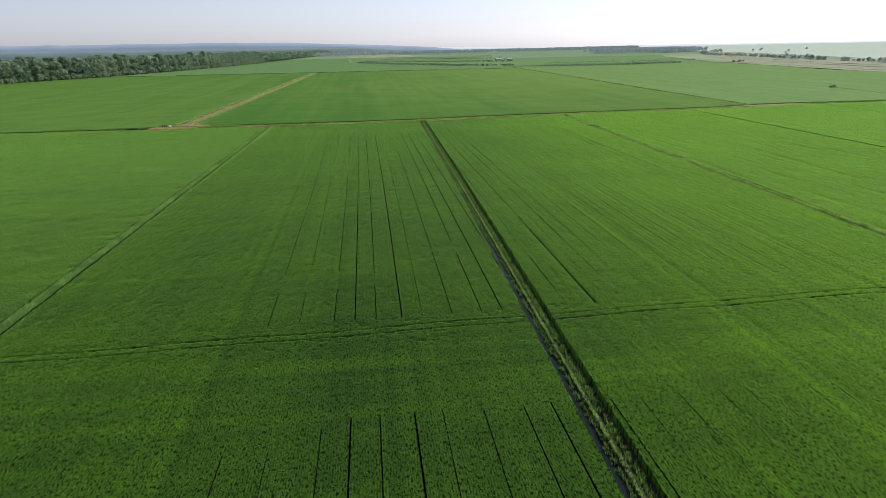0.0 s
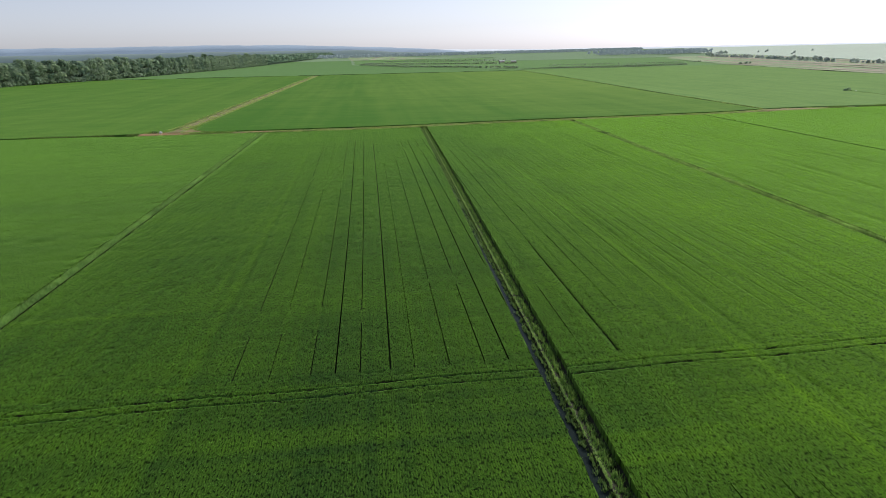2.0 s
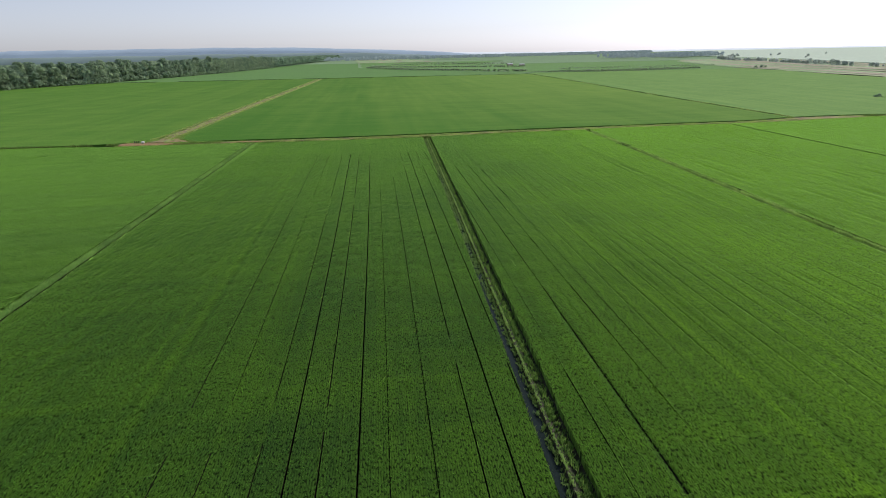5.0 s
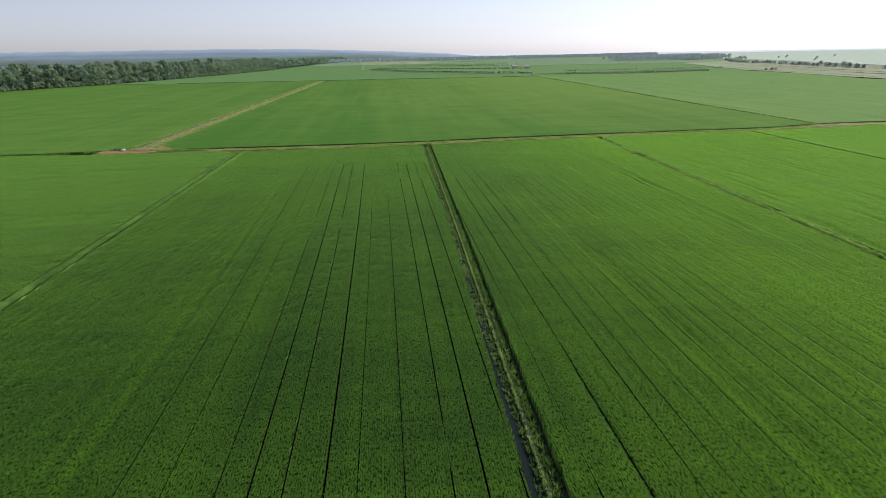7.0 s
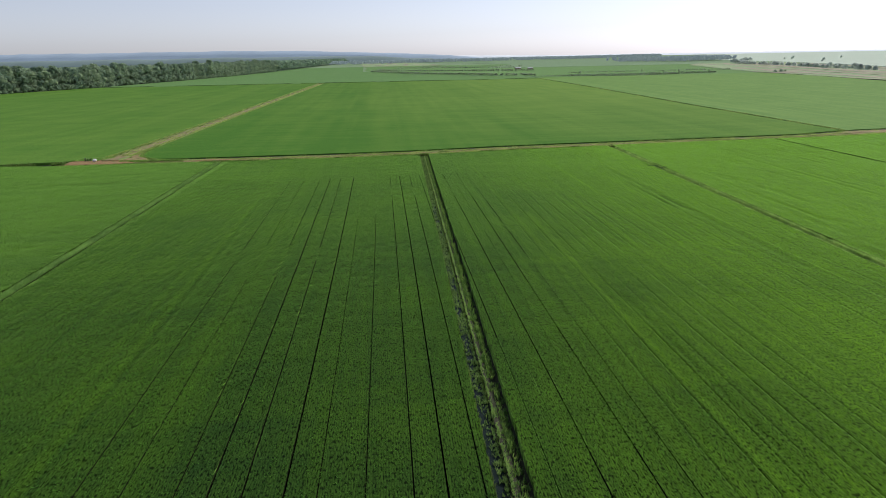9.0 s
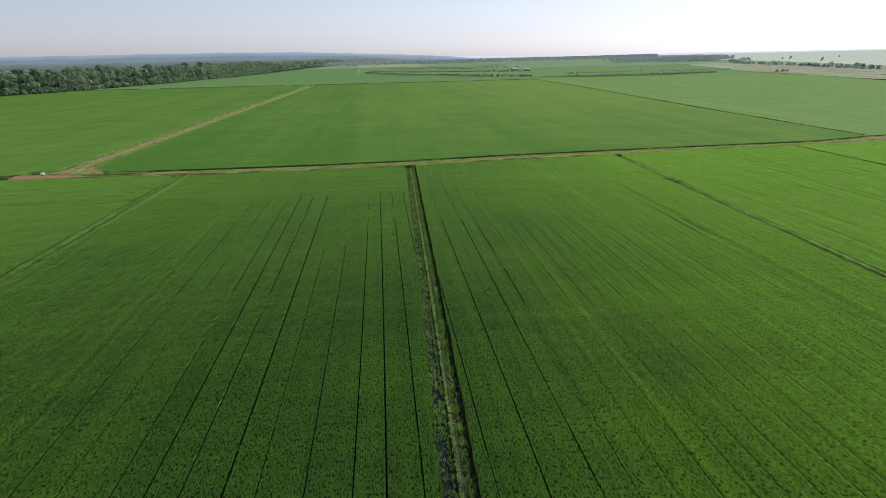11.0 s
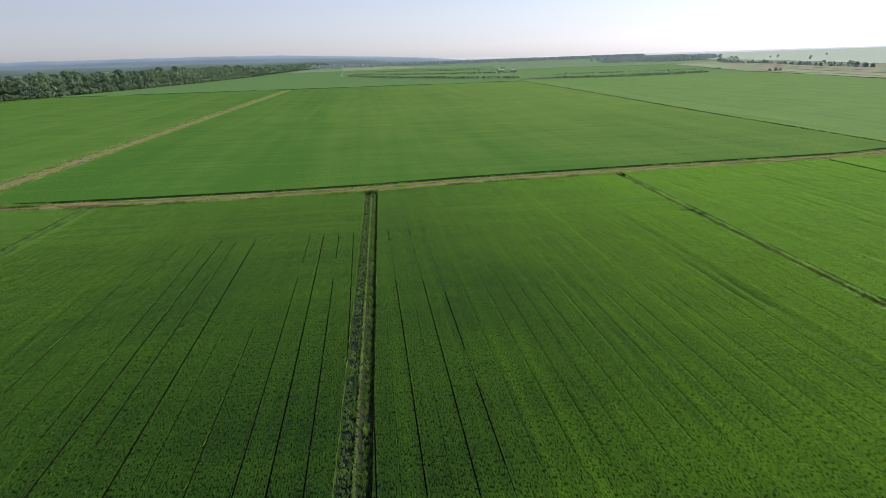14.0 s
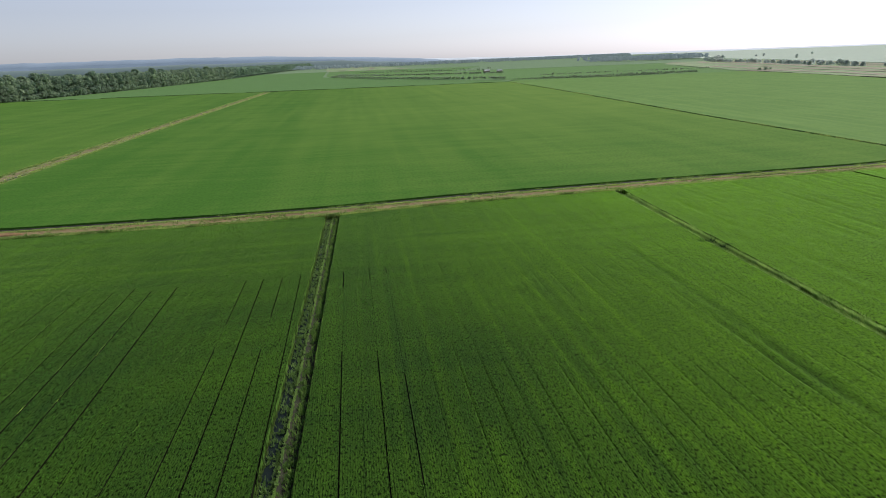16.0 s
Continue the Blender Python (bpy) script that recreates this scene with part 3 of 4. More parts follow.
GY = np.broadcast_to(gy[:, None], GX.shape)
GZ = GROUND - 0.02 - np.array(deep)[None, :] * ((gy > -60) & (gy < 170))[:, None]
tagged(link_grid("ground", GX, GY, GZ, SOIL, smooth=False), "dark moist earth under the crops", "ground", kind="structure")
wy = np.linspace(-60, 168, 58)
tagged(link_grid("water", np.stack([main_ditch(wy) + o for o in (0.04, 0.4, 0.84)], 1), np.stack([wy] * 3, 1), np.full((58, 3), GROUND - 0.14), WATER), "still dark water along the ditch bottom", "water", kind="structure")

# ---- roads ----
def strip(name, along, across, height, mat, label, category):
    """A bank or road swept along a line: along gives (x, y) for each offset."""
    X = np.stack([along(o)[0] for o in across], 1)
    Y = np.stack([along(o)[1] for o in across], 1)
    Z = np.broadcast_to(np.array(height)[None, :], X.shape) + 0.05 * (lattice(X, Y, 0.8, 133) - 0.5) + 0.03 * (lattice(X, Y, 0.3, 134) - 0.5)
    return tagged(link_grid(name, X, Y, Z, mat), label, category, kind="structure")


rx = stretch(-64, 150, (150, 0.5))


def along_road(o):
    """o from -1 at the southern crop edge to 1 at the northern."""
    wander = 0.35 * (lattice(rx, 0 * rx + o * 3, 6.0, 141) - 0.5) * (1 - abs(o))
    return rx, road_mid(rx) + o * road_half(rx) + wander


strip("road", along_road, [-0.38, -0.25, -0.05, 0.12, 0.24, 0.34], [-0.36, -0.42, -0.34, -0.42, -0.37, -0.35], DIRT, "rutted brown dirt road between weedy verges", "road")
strip("verge", along_road, [-0.99, -0.8, -0.6, -0.38], [-0.78, -0.5, -0.36, -0.36], VERGE, "pale grassy bank on the crop side of the road", "verge")
strip("verge", along_road, [0.34, 0.46, 0.58, 0.7], [-0.35, -0.28, -0.26, -0.32], VERGE, "pale grassy bank between road and side ditch", "verge")
strip("roadside_ditch", along_road, [0.7, 0.82, 0.99], [-0.30, -0.31, -0.33], SOIL, "narrow dark ditch along the crop edge", "ditch")
ty = stretch(176, 560, (260, 0.7), (560, 2.0))


def along_track(o):
    return -54.1 + 2.55 * o + 0.3 * (lattice(0 * ty + o * 2, ty, 7.0, 151) - 0.5) * (1 - abs(o)), ty


strip("dirt_track", along_track, [-0.5, -0.3, -0.1, 0.1, 0.35, 0.5], [0.05, -0.02, 0.06, 0.06, -0.02, 0.05], TRACK, "straight bare dirt track running north between crops", "track")
strip("verge", along_track, [-1.0, -0.85, -0.65, -0.5], [-0.78, 0.0, 0.08, 0.05], VERGE, "pale grassy edge of the dirt track", "verge")
strip("verge", along_track, [0.5, 0.65, 0.8, 1.0], [0.05, 0.06, -0.1, -0.78], VERGE, "pale grassy edge of the dirt track", "verge")
cx, cy = np.meshgrid(np.linspace(-64, -44, 60), np.linspace(170.3, 182, 40))
edge = np.clip(1.15 - np.hypot((cx + 56.0) / 8.5, (cy - 174.6) / 3.2) + 0.35 * (lattice(cx, cy, 2.2, 161) - 0.5), 0, 0.3)
tagged(link_grid("bare_patch", cx, cy, -1.1 + edge * 3.3 + 0.06 * lattice(cx, cy, 0.6, 162), CLAY), "bare trampled orange-brown earth at the track junction", "bare earth", kind="structure")
cx, cy = np.meshgrid(np.linspace(-64, -40, 70), np.linspace(171, 194, 60))
edge = np.clip(1.15 - np.hypot((cx + 52.5) / 6.5, (cy - 181) / 9.0) + 0.35 * (lattice(cx, cy, 2.2, 167) - 0.5), 0, 0.3)
tagged(link_grid("bare_patch", cx, cy, -1.15 + edge * 3.3 + 0.06 * lattice(cx, cy, 0.6, 168), DIRT), "worn tan earth where track and road join", "bare earth", kind="structure")
cx, cy = np.meshgrid(np.linspace(-38, -26, 50), np.linspace(171.5, 175.5, 24))
edge = np.clip(1.15 - np.hypot((cx + 31.8) / 4.6, (cy - 173.4) / 1.1) + 0.3 * (lattice(cx, cy, 1.4, 169) - 0.5), 0, 0.3)
tagged(link_grid("bare_patch", cx, cy, -1.2 + edge * 3.3 + 0.05 * lattice(cx, cy, 0.6, 170), CLAY), "bare pinkish earth in the middle of the road", "bare earth", kind="structure")
cx, cy = np.meshgrid(np.linspace(112, 142, 60), np.linspace(182, 193, 40))
edge = np.clip(1.2 - np.hypot((cx - 128) / 12.0, (cy - 187.3) / 2.6) + 0.35 * (lattice(cx, cy, 2.2, 165) - 0.5), 0, 0.3)
tagged(link_grid("bare_patch", cx, cy, -1.25 + edge * 3.3 + 0.06 * lattice(cx, cy, 0.6, 166), DIRT), "bare grey-brown earth where ditches and road meet", "bare earth", kind="structure")


py_ = np.linspace(209.5, 224.5, 31)
pw = 0.2 * np.sin(np.linspace(0.12, math.pi - 0.12, 31)) * (0.75 + 0.5 * lattice(py_, 0 * py_, 1.5, 171))
tagged(link_grid("puddle", np.stack([-52.3 + o * pw + 0.004 * (217 - py_) for o in (-1, 0, 1)], 1), np.stack([py_] * 3, 1), np.full((31, 3), 0.09), WATER), "long narrow puddle shining in the track's edge", "puddle", kind="structure")

# Added dark strip: the shade of the crop edge on the reedy ditch.
by = np.linspace(-60, 170, 400)
strip_w = 0.06 * (lattice(by, 0 * by, 1.1, 181) - 0.5)
tagged(link_grid("ditch_shade_strip", np.stack([left_ditch(by) + o + strip_w for o in (-0.34, -0.24, -0.05, 0.17, 0.3)], 1), np.stack([by] * 5, 1), np.stack([0 * by + h for h in (-1.1, -0.42, -0.34, -0.3, -0.8)], 1), SHADED_EARTH), "near-black strip painted as the crop's shade along the reedy ditch", "bank", kind="structure")

# ---- weeds ----
def blades(name, label, px, py, pz, height, width, mat, per=9, spread=0.25, category="weeds"):
    """Tufts of bent tapering blades at the given places (plan units, metres up)."""
    keep = np.random.default_rng(9).random(len(px)) < 0.8
    px, py, pz = px[keep], py[keep], pz[keep]
    height = height[keep] if np.ndim(height) else height
    per = max(4, per - 3)
    n = len(px)
    if n == 0:
        return None
    r = np.random.default_rng(len(px) + per)
    k = n * per
    bx, by, bz = (np.repeat(np.asarray(q, float), per) for q in (px * U, py * U, pz))
    h = np.repeat(np.asarray(height, float) + 0 * px, per) * (0.55 + 0.6 * r.random(k))
    ang = r.random(k) * 2 * np.pi
    out = spread * r.random(k)
    bx, by = bx + out * np.cos(ang), by + out * np.sin(ang)
    face = r.random(k) * 2 * np.pi
    wx, wy_ = np.cos(face) * width * 0.5, np.sin(face) * width * 0.5
    tilt = (0.15 + 0.5 * r.random(k)) * h
    tx, ty_ = np.cos(ang) * tilt, np.sin(ang) * tilt
    co = np.empty((k, 5, 3), np.float32)
    wx, wy_ = wx * 1.4, wy_ * 1.4
    co[:, 0] = np.stack([bx - wx, by - wy_, bz], -1)
    co[:, 1] = np.stack([bx + wx, by + wy_, bz], -1)
    co[:, 2] = np.stack([bx + wx * 0.9 + tx * 0.35, by + wy_ * 0.9 + ty_ * 0.35, bz + h * 0.62], -1)
    co[:, 3] = np.stack([bx - wx * 0.9 + tx * 0.35, by - wy_ * 0.9 + ty_ * 0.35, bz + h * 0.62], -1)
    co[:, 4] = np.stack([bx + tx, by + ty_, bz + h], -1)
    i = np.arange(k)[:, None] * 5
    loops = np.concatenate([i + [[0, 1, 2, 3]], i + [[3, 2, 4]]], 1).ravel().astype(np.int32)
    starts = (np.arange(k)[:, None] * 7 + [[0, 4]]).ravel().astype(np.int32)
    me = bpy.data.meshes.new(name)
    me.vertices.add(k * 5)
    me.vertices.foreach_set("co", co.ravel())
    me.loops.add(k * 7)
    me.loops.foreach_set("vertex_index", loops)
    me.polygons.add(k * 2)
    me.polygons.foreach_set("loop_start", starts)
    me.update(calc_edges=True)
    me.validate()
    me.materials.append(mat)
    return tagged(new(name, me), label, category, kind="stuff")


def scatter(n, y0, y1, patch=4.0, seed=1, keep=0.35):
    """Places along a ditch, thinned in patches."""
    r = np.random.default_rng(seed)
    y = y0 + (y1 - y0) * r.random(n)
    y = y[lattice(0 * y + seed, y, patch, seed) > keep * r.random(n) * 1.6]
    return y, r.random(len(y)), r.standard_normal(len(y))


y, u, g = scatter(9500, 5, 171.5, 0.5, 3, 0.75)
blades("ditch_grass", "yellow-green grass on the ridge inside the ditch", main_ditch(y) + 0.99 + 0.035 * g, y, GROUND + 0.14 + 0 * y, 0.24, 0.035, RIDGE, 10, 0.05)
y, u, g = scatter(4200, 5, 171.5, 0.4, 4, 0.9)
blades("ditch_grass", "light green grass along the water's edge in the ditch", main_ditch(y) + 0.72 + 0.03 * g, y, GROUND - 0.05 + 0 * y, 0.26, 0.035, FLECK, 10, 0.05)
y, u, g = scatter(10500, 5, 171.5, 0.5, 5, 0.75)
blades("ditch_weeds", "green weeds on the wet ditch side", main_ditch(y) + 1.1 + 0.72 * u, y, GROUND - 0.05 + 0 * y, 0.4, 0.034, DITCH_REED, 9, 0.07)
y, u, g = scatter(1700, 5, 171.5, 0.5, 6, 0.6)
blades("ditch_grass", "light grass in tufts at the crop's foot", main_ditch(y) + 1.5 + 0.08 * g, y, GROUND - 0.1 + 0 * y, 0.5, 0.03, REED_GREEN, 9, 0.08)
y, u, g = scatter(1500, 5, 171.5, 1.5, 8, 0.6)
blades("ditch_weeds", "dark weeds growing out of the ditch water", main_ditch(y) + 0.12 + 0.7 * u, y, GROUND - 0.4 + 0 * y, 0.36, 0.05, DARK_WEED, 9, 0.16)
y, u, g = scatter(7500, 5, 171.5, 0.6, 9, 0.8)
keep = u < np.interp(y, [5, 60, 85, 171], [0.3, 0.3, 1.0, 1.0])
y, u, g = y[keep], u[keep], g[keep]
blades("ditch_weeds", "grey-green weeds standing in the ditch water", main_ditch(y) + 0.8 - 0.62 * u ** 0.7, y, GROUND - 0.2 + 0 * y, 0.36, 0.04, FLECK, 9, 0.1)
y, u, g = scatter(1700, 5, 171.5, 0.8, 10, 0.5)
blades("ditch_weeds", "green weeds on the inner slope of the ditch", main_ditch(y) + 0.76 + 0.16 * u, y, GROUND - 0.2 + 0.3 * u, 0.3, 0.045, WEED, 9, 0.08)
y, u, g = scatter(3000, 5, 171.5, 0.6, 7, 0.4)
blades("ditch_weeds", "green weeds hanging over the wet ditch's edge", main_ditch(y) + 0.1 * u, y, GROUND - 0.1 * u + 0 * y, 0.36, 0.035, WEED, 9, 0.07)
y, u, g = scatter(17000, 15, 170.5, 0.5, 11, 0.4)
blades("reeds", "light grey-green reedy grass filling the narrow ditch", left_ditch(y) - 0.26 - 0.86 * u, y, GROUND - 0.1 + 0 * y, 0.86, 0.07, PALE_REED, 8, 0.16)
y, u, g = scatter(900, 15, 170.5, 0.4, 12, 1.0)
blades("ditch_weeds", "green weed clumps along the reedy ditch", left_ditch(y) - 0.98 + 0.08 * g, y, GROUND - 0.1 + 0 * y, 1.0, 0.08, WEED, 9, 0.14)
y, u, g = scatter(700, 15, 170.5, 0.35, 13, 1.0)
blades("ditch_weeds", "dark weeds between the reeds", left_ditch(y) - 0.62 + 0.2 * g, y, GROUND - 0.1 + 0 * y, 0.75, 0.07, DARK_WEED, 8, 0.15)
y, u, g = scatter(5200, 30, 174, 1.5, 14, 0.3)
blades("ditch_weeds", "green weeds filling the ditch", right_ditch(y) - 0.2 + 0.75 * u, y, GROUND - 0.15 + 0 * y, 0.74, 0.06, REED_GREEN, 8, 0.15)
y, u, g = scatter(520, 30, 174, 0.9, 19, 0.6)
blades("ditch_weeds", "dark weeds in the grassy ditch", right_ditch(y) + 0.05 + 0.15 * g, y, GROUND - 0.3 + 0 * y, 0.75, 0.07, DARK_WEED, 8, 0.15)
y, u, g = scatter(2600, 30, 174, 2.0, 18, 0.3)
blades("pale_grass", "light green grass on the western lip of the ditch", right_ditch(y) - 0.3 + 0.03 * g, y, GROUND + 0.05 + 0 * y, 0.74, 0.05, LIGHT_GRASS, 8, 0.08)
y, u, g = scatter(6000, 30, 174, 2.5, 15, 0.1)
blades("pale_grass", "light green grass along the ditch edge", right_ditch(y) + 0.78 + 0.05 * g, y, GROUND + 0.02 + 0 * y, 0.82, 0.06, LIGHT_GRASS, 8, 0.12)
y, u, g = scatter(1500, 60, 178, 2.5, 16, 0.4)
blades("ditch_weeds", "green weeds in a narrow far ditch", 94.5 + 0.1 * g, y, GROUND - 0.1 + 0 * y, 0.85, 0.08, REED_GREEN, 7, 0.12)
for o, n, h, mat, label, seed in ((-0.8, 9000, 0.7, REED, "pale weeds along the road verge", 21), (-0.55, 4200, 0.25, WEED, "green weeds on the road bank", 22), (0.42, 6000, 0.3, REED, "pale weeds between road and side ditch", 23),
                                  (0.05, 1700, 0.2, WEED, "short weeds between the wheel ruts", 24), (-0.3, 2200, 0.25, REED_GREEN, "light green grass along the road", 26), (0.85, 1200, 0.4, DARK_WEED, "dark weeds in the roadside ditch", 25), (0.86, 1500, 0.7, REED_GREEN, "green weeds in patches in the roadside ditch", 27)):
    r = np.random.default_rng(seed)
    x = -62 + 210 * r.random(n)
    x = x[lattice(x, 0 * x + seed, 3.0, seed) > 0.45 * r.random(len(x)) * 1.5]
    if o == 0.86:
        x = x[lattice(x, 0 * x, 2.2, 28) > 0.6]
    if o in (0.05, -0.3):
        x = x[(((x > -26) & (x < 18) | (x > 50)) & (lattice(x, 0 * x, 5.0, seed + 3) > 0.42)) | (r.random(len(x)) < 0.12)]
    blades("verge_weeds", label, x, road_mid(x) + (o + 0.07 * r.standard_normal(len(x))) * road_half(x), np.full(len(x), -0.65 if abs(o) > 0.7 else -0.4), h, 0.09, mat, 8, 0.3)
r = np.random.default_rng(31)
x = np.concatenate([-170 + 108 * r.random(1500), 140 + 130 * r.random(900)])
x = x[lattice(x, 0 * x, 5.0, 32) > 0.42]
blades("verge_weeds", "dark weeds and bushes along the narrow crop boundary", x, road_mid(x) + 0.3 * r.standard_normal(len(x)), np.full(len(x), GROUND), 1.0 + 0.5 * r.random(len(x)), 0.16, WEED, 9, 0.4)
for o, n, mat in ((-0.93, 2600, REED), (0.75, 2400, REED), (0.0, 1300, REED), (-0.55, 700, WEED)):
    r = np.random.default_rng(n)
    y = 181 + 380 * r.random(n) ** 1.3
    y = y[lattice(0 * y + n, y, 4.0, n) > 0.5 * r.random(len(y))]
    blades("track_grass", "pale grass along the dirt track", -54.1 + 2.55 * (o + 0.12 * r.standard_normal(len(y)) + 0.3 * (lattice(0 * y + n, y, 6.0, n + 1) - 0.5)), y, np.full(len(y), -0.1 if abs(o) > 0.5 else 0.03), 0.4 if abs(o) > 0.5 else 0.2, 0.13, mat, 8, 0.4)
r = np.random.default_rng(40)
y = np.concatenate([204 + 43 * r.random(420), 152 + 33 * r.random(260)])
x = np.where(y > 190, np.interp(y, [204, 213, 240, 247], [186.3, 187.9, 192.6, 193.8]), np.interp(y, [152, 185], [138.3, 140.9])) + 0.12 * r.standard_normal(len(y))
blades("ditch_weeds", "dark weeds along a short far furrow", x, y, np.full(len(y), GROUND), 1.0, 0.12, WEED, 8, 0.2)
r = np.random.default_rng(41)
y = 190 + 400 * r.random(2600)
y = y[lattice(0 * y, y, 8.0, 43) > 0.7 * r.random(len(y))]
blades("ditch_weeds", "dark weeds along a broken distant ditch", far_right_ditch(y) - 0.4 + 0.3 * r.standard_normal(len(y)), y, np.full(len(y), GROUND), 1.0, 0.2, DARK_WEED, 8, 0.5)
y = 190 + 400 * r.random(1600)
y = y[lattice(0 * y, y, 9.0, 44) > 0.45]
blades("pale_grass", "pale grass beside the distant ditch", far_right_ditch(y) + 0.5 + 0.2 * r.standard_normal(len(y)), y, np.full(len(y), GROUND), 1.0, 0.2, REED, 8, 0.5)
x = -240 + 370 * r.random(4200)
yy = np.interp(x, [-240, -108, -58, 0, 75, 130], [576, 574, 571, 571, 571, 575])
keep = lattice(x, 0 * x, 14, 45) > 0.42
blades("hedge_weeds", "dark low growth along a far field boundary", x[keep], (yy + 1.0 * r.standard_normal(len(x)))[keep], np.full(keep.sum(), GROUND), 1.2, 0.4, DARK_WEED, 7, 0.8)
for (sx, sy) in ((-71.7, 157.9), (53.3, 149.9), (54.3, 148.0)):
    r = np.random.default_rng(int(sy * 10))
    px, py = sx + 0.4 * r.standard_normal(24), sy + 0.25 * r.standard_normal(24)
    blades("weed_clump", "dark clump of tall weeds standing in the crop", px, py, np.full(24, GROUND), 0.95, 0.1, DARK_WEED, 9, 0.2, "weed clump")


# Dark wheel marks in the crop, made up from rows of blades.
r = np.random.default_rng(47)
y = np.concatenate([204 + 28 * r.random(70), 160 + 12 * r.random(40)])
x = np.where(y > 190, 31.9 + 0.035 * (y - 204) + 0.5 * (r.random(len(y)) < 0.5), 45.2 + 0.12 * (y - 160) + 1.3 * (r.random(len(y)) < 0.5)) + 0.08 * r.standard_normal(len(y))
blades("wheel_mark_blades", "thin dark streaks of blades standing in for wheel marks in the crop", x, y, np.full(len(y), -0.5), 0.5, 0.1, WEED, 8, 0.15)
r = np.random.default_rng(50)
x = -50 + 12 * r.random(220)
blades("verge_weeds", "dark green weeds south of the junction", x, 171.3 + 0.3 * r.standard_normal(len(x)) + 0.05 * (x + 46), np.full(len(x), -0.7), 0.85, 0.1, WEED, 9, 0.35)
y = 175 + 22 * r.random(900)
blades("verge_weeds", "pale green grass round the crop's corner", np.interp(y, [174, 176, 178, 181, 185, 192, 200], [-43, -44.4, -46.8, -49.3, -50.6, -51.4, -51.6]) - 0.25 + 0.35 * r.standard_normal(len(y)), y, np.full(len(y), -0.55), 0.65, 0.1, REED_GREEN, 9, 0.3)
x, y = -58 + 9 * r.random(260), 173.6 + 7 * r.random(260)
keep = lattice(x, y, 1.6, 52) > 0.55
blades("verge_weeds", "low weeds on the trampled junction", x[keep], y[keep], np.full(keep.sum(), -0.25), 0.3, 0.1, WEED, 9, 0.3)
x = -52 + 13 * r.random(700)
blades("verge_weeds", "pale green grass in the junction's corner", x, 174.2 + 1.1 * r.random(len(x)), np.full(len(x), -0.35), 0.45, 0.1, REED_GREEN, 9, 0.35)
x = -62 + 7 * r.random(260)
blades("verge_weeds", "tall grass beside the tank", x, 178.6 + 0.6 * r.standard_normal(len(x)) + 0.3 * (x + 58), np.full(len(x), -0.5), 0.8, 0.1, REED_GREEN, 9, 0.35)
r = np.random.default_rng(48)
x = -52 + 110 * r.random(900)
x = x[lattice(x, 0 * x, 2.5, 49) > 0.55]
blades("verge_weeds", "tall dark green weeds along the road's crop edge", x, road_south(x) + 0.25 + 0.12 * r.standard_normal(len(x)), np.full(len(x), -0.7), 0.95, 0.12, WEED, 9, 0.35)


# ---- trees ----
def crown_mesh(name, lobes, leaf, count, mat, seed):
    """Leaf clumps all over a few lobes: an uneven crown with gaps."""
    r = np.random.default_rng(seed)
    pts, nor = [], []
    weight = np.array([l[3] ** 2 for l in lobes])
    for (x, y, z, rad), c in zip(lobes, (count * weight / weight.sum()).astype(int)):
        d = r.standard_normal((c, 3))
        d /= np.linalg.norm(d, axis=1)[:, None]
        d[:, 2] = np.where(d[:, 2] < -0.5, -d[:, 2], d[:, 2])
        pts.append(np.array([x, y, z]) + d * rad * (0.84 + 0.2 * r.random((c, 1))) * [1, 1, 0.9])
        nor.append(d)
    p, d = np.concatenate(pts), np.concatenate(nor)
    d = d + 0.28 * r.standard_normal(d.shape)
    d /= np.linalg.norm(d, axis=1)[:, None]
    s = np.cross(d, r.standard_normal(d.shape))
    s /= np.linalg.norm(s, axis=1)[:, None]
    t = np.cross(d, s)
    w = leaf * (0.6 + 0.7 * r.random((len(p), 1)))
    k = len(p)
    co = np.stack([p - s * w, p - t * w * 0.7 + d * w * 0.15, p + s * w, p + t * w * 0.7 - d * w * 0.15], 1).astype(np.float32)
    me = bpy.data.meshes.new(name)
    me.from_pydata([tuple(v) for v in co.reshape(-1, 3)], [], [(4 * i, 4 * i + 1, 4 * i + 2, 4 * i + 3) for i in range(k)])
    me.materials.append(mat)
    return me


def trunk_mesh(name, height, radius, limbs, seed):
    r = random.Random(seed)
    bm = bmesh.new()

    def limb(a, b, r0, r1):
        d = (b - a)
        q = d.to_track_quat("Z", "Y").to_matrix().to_4x4()
        bmesh.ops.create_cone(bm, cap_ends=True, segments=7, radius1=r0, radius2=r1, depth=d.length, matrix=Matrix.Translation((a + b) / 2) @ q)

    top = Vector((r.uniform(-0.3, 0.3), r.uniform(-0.3, 0.3), height))
    limb(Vector((0, 0, -0.1)), top, radius, radius * 0.45)
    for i in range(limbs):
        z = height * (0.5 + 0.5 * i / limbs)
        an = r.random() * 6.28
        limb(Vector((0, 0, z)), Vector((math.cos(an) * height * 0.35, math.sin(an) * height * 0.35, z + height * 0.3)), radius * 0.4, radius * 0.12)
    me = bpy.data.meshes.new(name)
    bm.to_mesh(me)
    bm.free()
    me.materials.append(BARK)
    return me


